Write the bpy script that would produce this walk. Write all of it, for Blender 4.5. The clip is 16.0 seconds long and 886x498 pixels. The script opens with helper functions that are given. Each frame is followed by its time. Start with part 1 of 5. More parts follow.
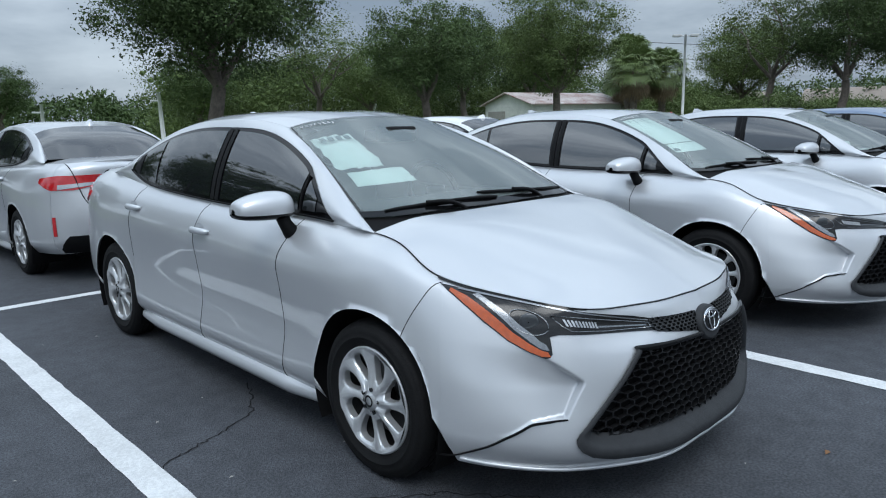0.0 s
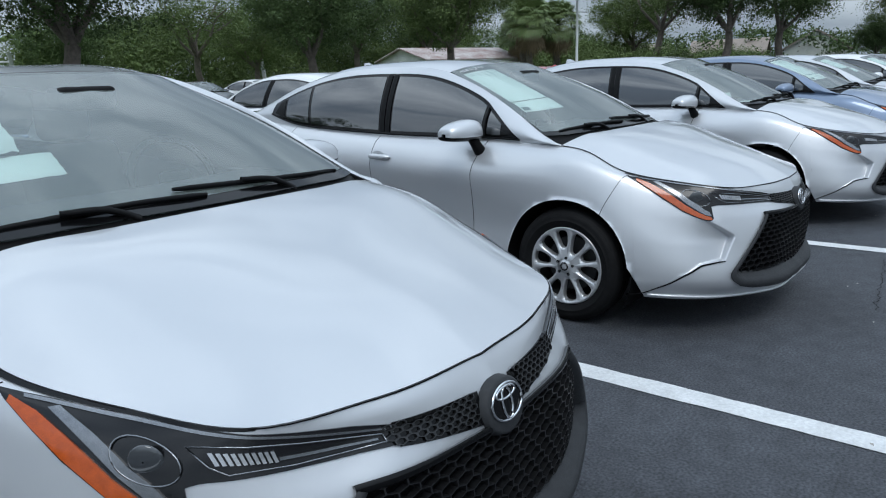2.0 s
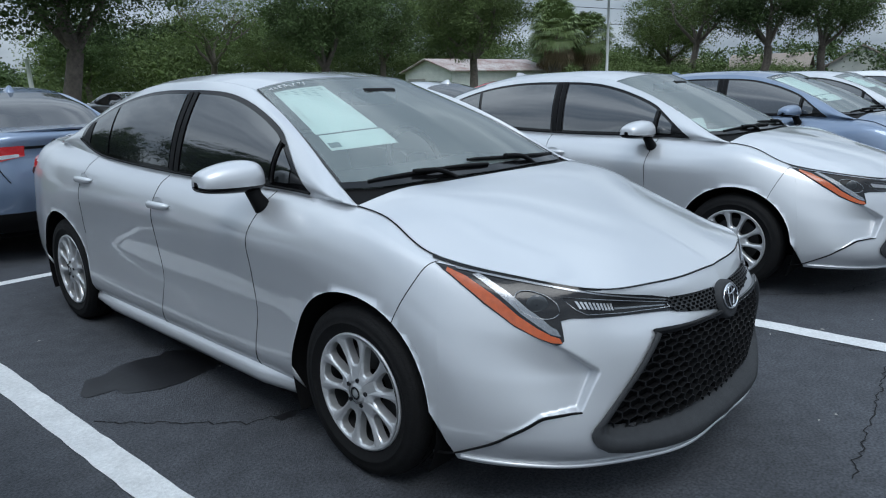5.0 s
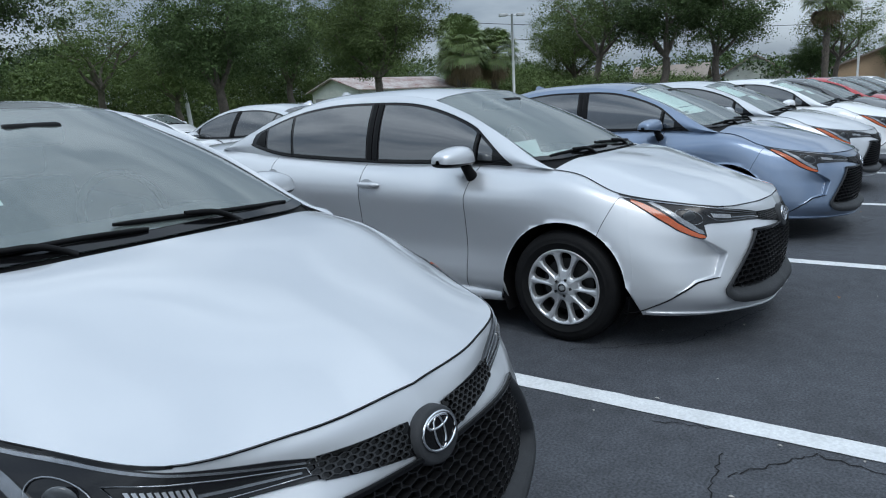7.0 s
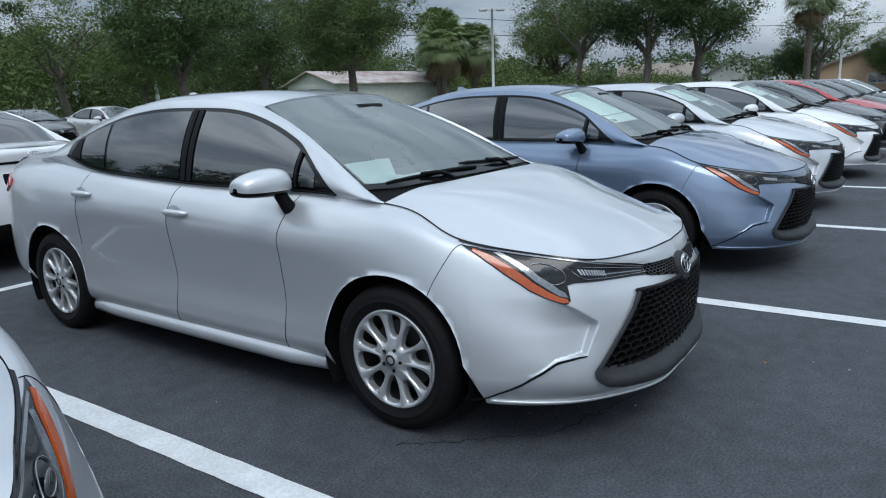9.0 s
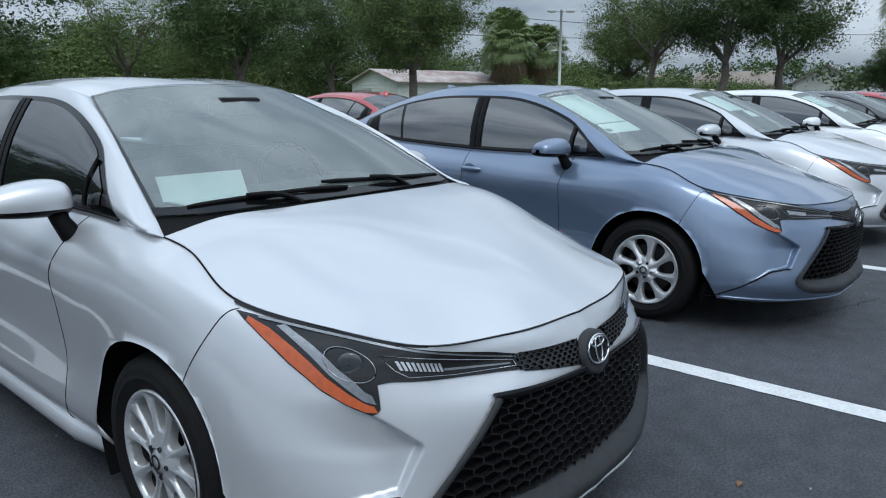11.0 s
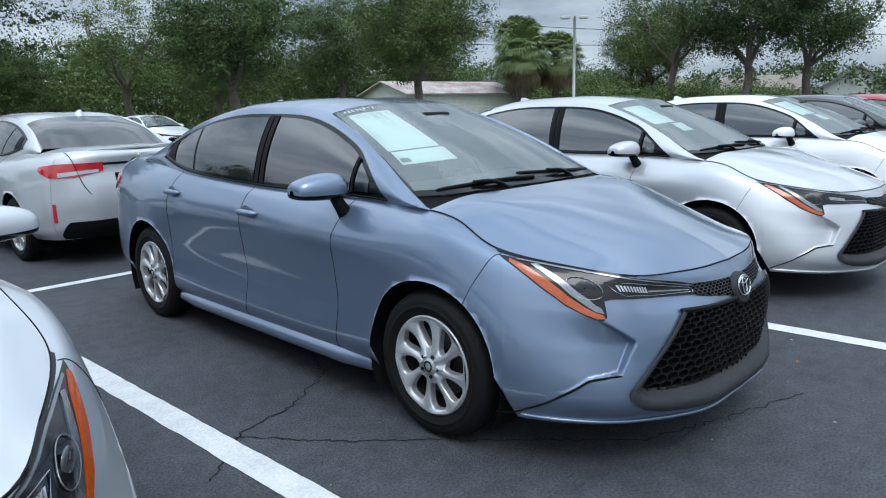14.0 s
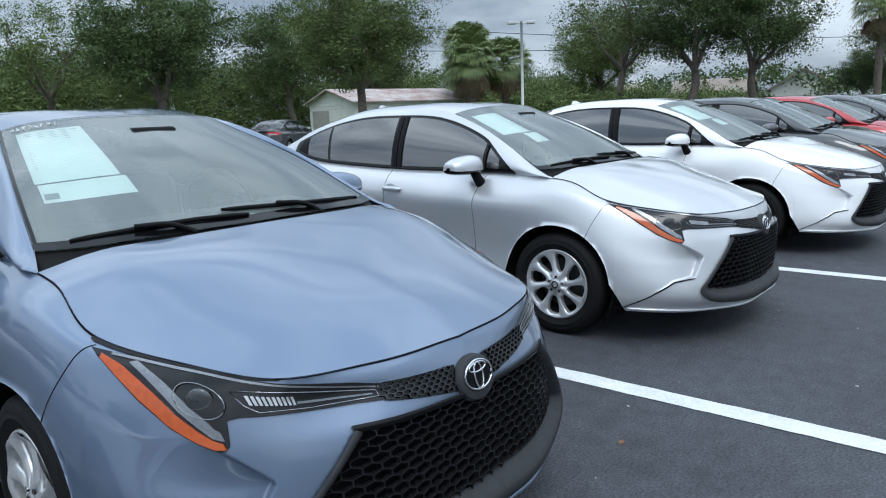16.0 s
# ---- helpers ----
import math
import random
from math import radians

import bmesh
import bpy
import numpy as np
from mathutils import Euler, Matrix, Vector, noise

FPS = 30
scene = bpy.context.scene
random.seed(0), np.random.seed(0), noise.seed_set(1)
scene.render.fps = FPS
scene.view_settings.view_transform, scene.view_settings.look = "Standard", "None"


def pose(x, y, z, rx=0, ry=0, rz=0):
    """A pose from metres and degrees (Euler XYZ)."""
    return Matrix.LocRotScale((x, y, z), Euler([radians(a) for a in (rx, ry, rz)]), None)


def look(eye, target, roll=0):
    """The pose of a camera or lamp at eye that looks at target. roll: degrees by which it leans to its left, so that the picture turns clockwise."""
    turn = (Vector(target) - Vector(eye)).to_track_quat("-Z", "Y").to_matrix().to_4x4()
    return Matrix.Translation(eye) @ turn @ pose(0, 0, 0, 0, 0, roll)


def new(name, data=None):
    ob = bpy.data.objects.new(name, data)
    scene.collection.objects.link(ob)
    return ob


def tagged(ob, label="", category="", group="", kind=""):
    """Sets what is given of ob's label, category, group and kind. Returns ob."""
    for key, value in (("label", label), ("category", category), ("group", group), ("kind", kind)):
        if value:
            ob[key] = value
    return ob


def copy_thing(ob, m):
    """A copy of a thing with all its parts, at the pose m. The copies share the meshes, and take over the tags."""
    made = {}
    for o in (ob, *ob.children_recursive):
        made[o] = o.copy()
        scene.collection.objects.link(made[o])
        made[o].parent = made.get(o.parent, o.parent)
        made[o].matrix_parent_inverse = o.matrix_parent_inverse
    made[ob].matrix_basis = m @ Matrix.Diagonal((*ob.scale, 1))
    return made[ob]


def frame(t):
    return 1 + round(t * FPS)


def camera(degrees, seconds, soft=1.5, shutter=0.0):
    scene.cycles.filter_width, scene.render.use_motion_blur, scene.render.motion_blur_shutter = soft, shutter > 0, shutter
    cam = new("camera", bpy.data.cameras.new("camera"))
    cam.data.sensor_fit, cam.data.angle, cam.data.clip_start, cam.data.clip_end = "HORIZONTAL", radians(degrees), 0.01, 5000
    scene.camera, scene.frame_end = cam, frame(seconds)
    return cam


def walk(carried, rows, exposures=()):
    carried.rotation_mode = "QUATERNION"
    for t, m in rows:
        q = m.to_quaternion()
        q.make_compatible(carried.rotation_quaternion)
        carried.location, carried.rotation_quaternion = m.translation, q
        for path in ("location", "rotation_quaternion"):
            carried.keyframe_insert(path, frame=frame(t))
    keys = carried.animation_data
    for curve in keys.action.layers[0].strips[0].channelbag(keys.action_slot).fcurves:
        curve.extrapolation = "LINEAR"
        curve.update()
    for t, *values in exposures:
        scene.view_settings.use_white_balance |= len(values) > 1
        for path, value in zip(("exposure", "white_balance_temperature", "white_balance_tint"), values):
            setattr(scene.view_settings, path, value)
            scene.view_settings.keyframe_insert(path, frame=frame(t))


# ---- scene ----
cam = camera(65.16, 16.0, soft=1.1)
# seconds, place in metres, turns in degrees
PATH = [
    (0.0, -2.392, -2.031, 1.372, 79.47, 1.11, -43.83),
    (0.5, -2.086, -1.887, 1.364, 78.72, 0.85, -44.51),
    (1.0, -1.801, -1.829, 1.340, 77.25, 1.58, -45.09),
    (1.5, -1.491, -1.776, 1.333, 76.16, 2.32, -45.72),
    (2.0, -1.165, -1.711, 1.339, 75.87, 2.12, -51.70),
    (2.5, -0.859, -1.690, 1.334, 76.67, 0.90, -55.98),
    (3.0, -0.532, -1.689, 1.347, 76.60, -0.27, -55.83),
    (3.5, -0.236, -1.674, 1.344, 76.45, -0.42, -56.19),
    (6.0, 1.135, -1.734, 1.342, 77.12, 2.30, -44.43),
    (6.5, 1.429, -1.773, 1.341, 77.35, 2.58, -49.15),
    (7.0, 1.754, -1.765, 1.345, 77.95, 2.97, -55.11),
    (7.5, 2.063, -1.811, 1.370, 77.93, 3.04, -58.66),
    (8.0, 2.398, -1.853, 1.374, 78.41, 2.19, -58.62),
    (10.5, 3.900, -1.914, 1.358, 76.34, 1.92, -50.95),
    (11.0, 4.234, -1.971, 1.339, 77.71, 0.23, -50.12),
    (11.5, 4.543, -2.006, 1.324, 77.17, 1.32, -46.94),
    (12.0, 4.877, -2.067, 1.347, 76.87, 2.72, -50.34),
    (12.5, 5.229, -2.132, 1.337, 77.89, 1.94, -52.53),
    (13.0, 5.573, -2.153, 1.345, 77.34, 1.63, -51.33),
    (13.5, 5.896, -2.155, 1.359, 77.62, 1.73, -50.36),
    (14.0, 6.198, -2.179, 1.356, 78.62, 1.44, -47.65),
    (14.5, 6.535, -2.188, 1.358, 78.51, 1.81, -44.87),
    (15.0, 6.867, -2.184, 1.349, 77.69, 1.74, -46.80),
    (15.5, 7.199, -2.256, 1.341, 78.08, 2.77, -49.63),
    (16.0, 7.533, -2.342, 1.346, 79.07, 2.23, -50.72),
]
walk(cam, [(t, pose(x, y, z, rx, ry, rz)) for t, x, y, z, rx, ry, rz in PATH], [(0.0, 0.26), (1.5, 0.17), (3.5, 0.14), (7.0, 0.14), (11.0, 0.22), (13.0, 0.32), (14.5, 0.56), (16.0, 0.50)])

# ---------------------------------------------------------------- world and light
world = bpy.data.worlds.new("world")
scene.world = world
world.use_nodes = True
wn, wl = world.node_tree.nodes, world.node_tree.links
wn.clear()
sky = wn.new("ShaderNodeTexSky")
sky.sky_type = "NISHITA"
sky.sun_disc = False
sky.sun_elevation, sky.sun_rotation = radians(58), radians(200)
sky.dust_density = 2.0
dim = wn.new("ShaderNodeVectorMath"); dim.operation = "SCALE"; dim.inputs["Scale"].default_value = 0.10
wl.new(sky.outputs[0], dim.inputs[0])
tc = wn.new("ShaderNodeTexCoord")
stretch = wn.new("ShaderNodeMapping"); stretch.inputs["Scale"].default_value = (1.0, 1.0, 3.2)
wl.new(tc.outputs["Generated"], stretch.inputs[0])
cloud = wn.new("ShaderNodeTexNoise")
cloud.inputs["Scale"].default_value, cloud.inputs["Detail"].default_value, cloud.inputs["Roughness"].default_value = 2.3, 6.0, 0.55
wl.new(stretch.outputs[0], cloud.inputs[0])
ramp = wn.new("ShaderNodeValToRGB")
ramp.color_ramp.elements[0].position, ramp.color_ramp.elements[0].color = 0.38, (0.205, 0.262, 0.335, 1)
ramp.color_ramp.elements[1].position, ramp.color_ramp.elements[1].color = 0.66, (0.545, 0.635, 0.725, 1)
wl.new(cloud.outputs[0], ramp.inputs[0])
# an overcast dome is brighter overhead than at the horizon
xyz = wn.new("ShaderNodeSeparateXYZ"); wl.new(tc.outputs["Generated"], xyz.inputs[0])
up = wn.new("ShaderNodeMapRange")
up.inputs[1].default_value, up.inputs[2].default_value, up.inputs[3].default_value, up.inputs[4].default_value = 0.14, 0.9, 1.0, 2.9
wl.new(xyz.outputs[2], up.inputs[0])
lift = wn.new("ShaderNodeVectorMath"); lift.operation = "SCALE"
wl.new(ramp.outputs[0], lift.inputs[0]); wl.new(up.outputs[0], lift.inputs["Scale"])
mix = wn.new("ShaderNodeMix"); mix.data_type = "RGBA"; mix.inputs[0].default_value = 0.88
wl.new(dim.outputs[0], mix.inputs[6]); wl.new(lift.outputs[0], mix.inputs[7])
bg = wn.new("ShaderNodeBackground"); bg.inputs[1].default_value = 1.0
wl.new(mix.outputs[2], bg.inputs[0])
wl.new(bg.outputs[0], wn.new("ShaderNodeOutputWorld").inputs[0])
sun = new("sun", bpy.data.lights.new("sun", "SUN"))
sun.data.energy, sun.data.angle, sun.data.color = 0.8, radians(25), (0.96, 0.99, 1.0)
sun.matrix_world = look((-20, -20, 50), (5, 2, 0))


# ---------------------------------------------------------------- materials
def material(name, color, rough=0.5, metal=0.0, coat=0.0, noise_scale=0.0, noise_amount=0.0, bump=0.0, bump_scale=0.0, vary=0.0, second=None, spec=0.5, grain=0.0, grain_scale=90.0):
    """A Principled surface with two sizes of noise in its colour and a fine relief."""
    m = bpy.data.materials.new(name)
    m.use_nodes = True
    n, l = m.node_tree.nodes, m.node_tree.links
    p = n["Principled BSDF"]
    p.inputs["Base Color"].default_value = (*color, 1)
    p.inputs["Roughness"].default_value = rough
    p.inputs["Metallic"].default_value = metal
    p.inputs["Coat Weight"].default_value = coat
    p.inputs["Coat Roughness"].default_value = 0.03
    p.inputs["Specular IOR Level"].default_value = spec
    co = n.new("ShaderNodeTexCoord")
    if noise_amount:
        a = n.new("ShaderNodeTexNoise"); a.inputs["Scale"].default_value = noise_scale; a.inputs["Detail"].default_value = 5
        b = n.new("ShaderNodeTexNoise"); b.inputs["Scale"].default_value = noise_scale * 9; b.inputs["Detail"].default_value = 3
        l.new(co.outputs["Object"], a.inputs[0]); l.new(co.outputs["Object"], b.inputs[0])
        s = n.new("ShaderNodeMath"); s.operation = "ADD"
        l.new(a.outputs[0], s.inputs[0]); l.new(b.outputs[0], s.inputs[1])
        r = n.new("ShaderNodeMapRange"); r.inputs[1].default_value, r.inputs[2].default_value = 0.7, 1.3
        l.new(s.outputs[0], r.inputs[0])
        x = n.new("ShaderNodeMix"); x.data_type = "RGBA"
        dark = second or tuple(c * (1 - noise_amount) for c in color)
        x.inputs[6].default_value, x.inputs[7].default_value = (*dark, 1), (*(min(1, c * (1 + noise_amount * 0.5)) for c in color), 1)
        l.new(r.outputs[0], x.inputs[0])
        last = x.outputs[2]
        if vary:
            o = n.new("ShaderNodeObjectInfo")
            h = n.new("ShaderNodeHueSaturation")
            v = n.new("ShaderNodeMapRange"); v.inputs[3].default_value, v.inputs[4].default_value = 1 - vary, 1 + vary
            l.new(o.outputs["Random"], v.inputs[0]); l.new(v.outputs[0], h.inputs["Value"]); l.new(last, h.inputs["Color"])
            last = h.outputs[0]
        if grain:
            k = n.new("ShaderNodeTexNoise"); k.inputs["Scale"].default_value = grain_scale; k.inputs["Detail"].default_value = 2
            l.new(co.outputs["Object"], k.inputs[0])
            kr = n.new("ShaderNodeMapRange"); kr.inputs[1].default_value, kr.inputs[2].default_value = 0.35, 0.65
            kr.inputs[3].default_value, kr.inputs[4].default_value = 1 - grain, 1 + grain
            l.new(k.outputs[0], kr.inputs[0])
            kh = n.new("ShaderNodeHueSaturation")
            l.new(kr.outputs[0], kh.inputs["Value"]); l.new(last, kh.inputs["Color"])
            last = kh.outputs[0]
        l.new(last, p.inputs["Base Color"])
    if bump:
        f = n.new("ShaderNodeTexNoise"); f.inputs["Scale"].default_value = bump_scale; f.inputs["Detail"].default_value = 4
        l.new(co.outputs["Object"], f.inputs[0])
        u = n.new("ShaderNodeBump"); u.inputs["Strength"].default_value = bump; u.inputs["Distance"].default_value = 0.01
        l.new(f.outputs[0], u.inputs["Height"]); l.new(u.outputs[0], p.inputs["Normal"])
    return m


def paint(name, color, metal=0.55, rough=0.40):
    """Metallic car paint under a clear coat, with faint broad unevenness in its gloss."""
    m = material(name, color, rough, metal, 1.0)
    n, l = m.node_tree.nodes, m.node_tree.links
    p = n["Principled BSDF"]
    p.inputs["Coat IOR"].default_value = 1.65
    co = n.new("ShaderNodeTexCoord")
    w = n.new("ShaderNodeTexNoise"); w.inputs["Scale"].default_value = 1.6; w.inputs["Detail"].default_value = 1
    l.new(co.outputs["Object"], w.inputs[0])
    r = n.new("ShaderNodeMapRange"); r.inputs[3].default_value, r.inputs[4].default_value = rough - 0.02, rough + 0.03
    l.new(w.outputs[0], r.inputs[0]); l.new(r.outputs[0], p.inputs["Roughness"])
    return m


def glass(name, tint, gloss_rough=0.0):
    """A thin pane: tinted see-through, with a mirror skin by Fresnel and a painted pale sheen."""
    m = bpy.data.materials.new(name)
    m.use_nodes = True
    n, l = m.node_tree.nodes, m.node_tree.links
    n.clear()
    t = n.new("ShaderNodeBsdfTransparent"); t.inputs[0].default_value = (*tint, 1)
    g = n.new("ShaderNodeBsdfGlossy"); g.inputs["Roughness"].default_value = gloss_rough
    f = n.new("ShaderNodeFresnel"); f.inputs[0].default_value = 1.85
    # painted haze: pale green diffuse stands for sky reflected off the pane
    sky_sheen = n.new("ShaderNodeBsdfDiffuse"); sky_sheen.inputs[0].default_value = (0.70, 0.82, 0.80, 1)
    sheen_mix = n.new("ShaderNodeMixShader")
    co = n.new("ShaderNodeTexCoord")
    sheen_noise = n.new("ShaderNodeTexNoise"); sheen_noise.inputs["Scale"].default_value = 1.5; sheen_noise.inputs["Detail"].default_value = 1
    l.new(co.outputs["Object"], sheen_noise.inputs[0])
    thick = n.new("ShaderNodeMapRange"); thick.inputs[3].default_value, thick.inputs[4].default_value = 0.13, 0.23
    l.new(sheen_noise.outputs[0], thick.inputs[0]); l.new(thick.outputs[0], sheen_mix.inputs[0])
    l.new(t.outputs[0], sheen_mix.inputs[1]); l.new(sky_sheen.outputs[0], sheen_mix.inputs[2])
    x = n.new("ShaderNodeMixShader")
    l.new(f.outputs[0], x.inputs[0]); l.new(sheen_mix.outputs[0], x.inputs[1]); l.new(g.outputs[0], x.inputs[2])
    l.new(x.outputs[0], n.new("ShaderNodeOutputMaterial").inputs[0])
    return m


SILVER = paint("silver_paint", (0.585, 0.60, 0.62))
BLUE = paint("slate_blue_paint", (0.165, 0.222, 0.318), 0.68)
WHITE = paint("white_paint", (0.78, 0.79, 0.80), 0.0, 0.4)
GRAPHITE = paint("graphite_paint", (0.045, 0.047, 0.05), 0.5)
RED = paint("red_paint", (0.42, 0.012, 0.016), 0.2)
TRIM = material("black_trim", (0.006, 0.006, 0.0065), 0.5, bump=0.12, bump_scale=400, spec=0.12)
GLOSS_BLACK = material("gloss_black", (0.004, 0.004, 0.0045), 0.12, coat=0.0, spec=0.3)
APRON = material("grey_plastic", (0.040, 0.042, 0.045), 0.55, spec=0.2, noise_scale=40, noise_amount=0.2, bump=0.1, bump_scale=500)
DARK = material("dark_inside", (0.006, 0.006, 0.0065), 0.9, spec=0.1)
CABIN = material("cabin_cloth", (0.075, 0.078, 0.08), 0.85, noise_scale=30, noise_amount=0.3)
CHROME = material("chrome", (0.75, 0.76, 0.78), 0.08, 1.0)
ALLOY = material("wheel_silver", (0.62, 0.63, 0.64), 0.30, 0.62, 0.3, noise_scale=60, noise_amount=0.05)
STEEL = material("dark_wheel_steel", (0.03, 0.03, 0.031), 0.5, 0.3, noise_scale=20, noise_amount=0.4)
RUBBER = material("tyre_rubber", (0.009, 0.009, 0.0095), 0.7, spec=0.18, noise_scale=25, noise_amount=0.35, bump=0.2, bump_scale=120)
AMBER = material("amber_lens", (0.50, 0.078, 0.005), 0.15, coat=0.6, noise_scale=60, noise_amount=0.25)
REDLENS = material("red_lens", (0.52, 0.015, 0.02), 0.12, coat=1.0, noise_scale=70, noise_amount=0.25)
CLEARLENS = material("clear_lens", (0.55, 0.56, 0.58), 0.15, 0.6, 1.0, noise_scale=80, noise_amount=0.3)
LAMPDARK = material("lamp_housing", (0.010, 0.0105, 0.012), 0.15, 0.0, 0.25, spec=0.3)
TINT = glass("tinted_glass", (0.055, 0.06, 0.06))
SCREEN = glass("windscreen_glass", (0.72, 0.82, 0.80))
PAPER = material("sticker_paper", (0.80, 0.92, 0.90), 0.6, noise_scale=30, noise_amount=0.06)
INK = material("print_ink", (0.16, 0.22, 0.23), 0.7)
PLATE = material("plate_white", (0.7, 0.72, 0.75), 0.4, noise_scale=30, noise_amount=0.1)
PLATERED = material("plate_red", (0.5, 0.03, 0.05), 0.4)
PLATEBLUE = material("plate_blue", (0.03, 0.09, 0.3), 0.4)
ASPHALT = material("asphalt", (0.064, 0.069, 0.080), 0.75, noise_scale=1.1, noise_amount=0.35, grain=0.4, bump=0.7, bump_scale=170)
LINEPAINT = material("line_paint", (0.72, 0.73, 0.73), 0.7, grain=0.04, noise_scale=7, noise_amount=0.18, bump=0.4, bump_scale=170)
CRACK = material("crack_shadow", (0.008, 0.008, 0.009), 1.0)
GRASS = material("grass", (0.07, 0.11, 0.03), 0.9, noise_scale=1.4, noise_amount=0.5, bump=0.6, bump_scale=40)
BARK = material("bark", (0.16, 0.135, 0.11), 0.9, noise_scale=6, noise_amount=0.5, bump=0.8, bump_scale=25)
LEAF = material("oak_leaf", (0.084, 0.128, 0.048), 0.6, spec=0.15, noise_scale=0.8, noise_amount=0.55, vary=0.2)
LEAF2 = material("light_leaf", (0.128, 0.178, 0.062), 0.6, spec=0.15, noise_scale=0.8, noise_amount=0.5, vary=0.2)
FROND = material("palm_frond", (0.17, 0.235, 0.08), 0.5, noise_scale=1.5, noise_amount=0.4)
DEADFROND = material("dead_frond", (0.22, 0.16, 0.09), 0.8, noise_scale=3, noise_amount=0.4)
SIDING = material("white_siding", (0.70, 0.72, 0.66), 0.6, noise_scale=2, noise_amount=0.15)
ROOFTIN = material("rusty_roof", (0.52, 0.50, 0.48), 0.5, noise_scale=0.9, noise_amount=0.4, second=(0.24, 0.09, 0.06))
TANWALL = material("tan_wall", (0.50, 0.42, 0.33), 0.8, noise_scale=0.8, noise_amount=0.15)
TANROOF = material("tan_roof", (0.30, 0.25, 0.21), 0.8, noise_scale=2, noise_amount=0.25)
LAMPTRIM = material("dark_chrome", (0.25, 0.26, 0.275), 0.25, 0.8, 0.5, noise_scale=60, noise_amount=0.2)
POLE = material("pole_paint", (0.62, 0.63, 0.62), 0.5, noise_scale=3, noise_amount=0.15)


# ---------------------------------------------------------------- mesh helpers
def mesh_object(name, verts, faces, mat, parent=None, label="", smooth=True):
    me = bpy.data.meshes.new(name)
    me.from_pydata([tuple(map(float, v)) for v in verts], [], [tuple(map(int, f)) for f in faces])
    me.update()
    me.materials.append(mat)
    if smooth:
        me.shade_smooth()
    ob = new(name, me)
    if parent is not None:
        ob.parent = parent
    if label:
        tagged(ob, label)
    return ob


class Shape:
    """Gathers verts and faces of one mesh."""

    def __init__(self):
        self.v, self.f = [], []

    def add(self, verts, faces):
        o = len(self.v)
        self.v.extend(tuple(map(float, p)) for p in verts)
        self.f.extend(tuple(i + o for i in f) for f in faces)
        return self

    def grid(self, P, close=False):
        n, m = P.shape[:2]
        k = m if close else m - 1
        self.add(P.reshape(-1, 3), [(i * m + j, (i + 1) * m + j, (i + 1) * m + (j + 1) % m, i * m + (j + 1) % m) for i in range(n - 1) for j in range(k)])
        return self

    def box(self, lo, hi, r=0.0):
        (a, b, c), (d, e, f) = lo, hi
        if not r:
            self.add([(a, b, c), (d, b, c), (d, e, c), (a, e, c), (a, b, f), (d, b, f), (d, e, f), (a, e, f)],
                     [(0, 3, 2, 1), (4, 5, 6, 7), (0, 1, 5, 4), (1, 2, 6, 5), (2, 3, 7, 6), (3, 0, 4, 7)])
            return self
        bm = bmesh.new()
        bmesh.ops.create_cube(bm, size=1.0, matrix=Matrix.LocRotScale(((a + d) / 2, (b + e) / 2, (c + f) / 2), None, (d - a, e - b, f - c)))
        bmesh.ops.bevel(bm, geom=bm.edges[:], offset=r, segments=3, affect="EDGES", profile=0.5)
        bm.verts.index_update()
        self.add([v.co for v in bm.verts], [[v.index for v in f_.verts] for f_ in bm.faces])
        bm.free()
        return self

    def tube(self, pts, radii, seg=8, cap=True):
        pts = [Vector(p) for p in pts]
        rings = []
        for i, p in enumerate(pts):
            d = (pts[min(i + 1, len(pts) - 1)] - pts[max(i - 1, 0)]).normalized()
            a = d.cross(Vector((0.3, 0.2, 1)) if abs(d.z) < 0.9 else Vector((1, 0.1, 0))).normalized()
            b = d.cross(a)
            r = float(radii[i]) if hasattr(radii, "__len__") else radii
            rings.append([p + r * (math.cos(t) * a + math.sin(t) * b) for t in np.linspace(0, 2 * math.pi, seg, endpoint=False)])
        o = len(self.v)
        self.grid(np.array(rings), close=True)
        if cap:
            self.f.append(tuple(o + j for j in reversed(range(seg))))
            self.f.append(tuple(o + (len(pts) - 1) * seg + j for j in range(seg)))
        return self

    def moved(self, m):
        self.v = [tuple(m @ Vector(p)) for p in self.v]
        return self

    def make(self, name, mat, parent=None, label="", smooth=True):
        return mesh_object(name, self.v, self.f, mat, parent, label, smooth)


def spline(t, k, p):
    """A smooth curve through p at the knots k (Catmull-Rom with uneven knots), at t."""
    k, p, t = np.asarray(k, float), np.asarray(p, float), np.asarray(t, float)
    d = np.diff(k)
    s = np.diff(p, axis=0) / d.reshape((-1,) + (1,) * (p.ndim - 1))
    m = np.empty_like(p)
    m[0], m[-1] = s[0], s[-1]
    w = (d[1:] / (d[1:] + d[:-1])).reshape((-1,) + (1,) * (p.ndim - 1))
    m[1:-1] = w * s[:-1] + (1 - w) * s[1:]
    i = np.clip(np.searchsorted(k, t, side="right") - 1, 0, len(k) - 2)
    sh = t.shape + (1,) * (p.ndim - 1)
    h = d[i].reshape(sh)
    x = ((t - k[i]) / d[i]).reshape(sh)
    return (2 * x**3 - 3 * x**2 + 1) * p[i] + (x**3 - 2 * x**2 + x) * h * m[i] + (3 * x**2 - 2 * x**3) * p[i + 1] + (x**3 - x**2) * h * m[i + 1]


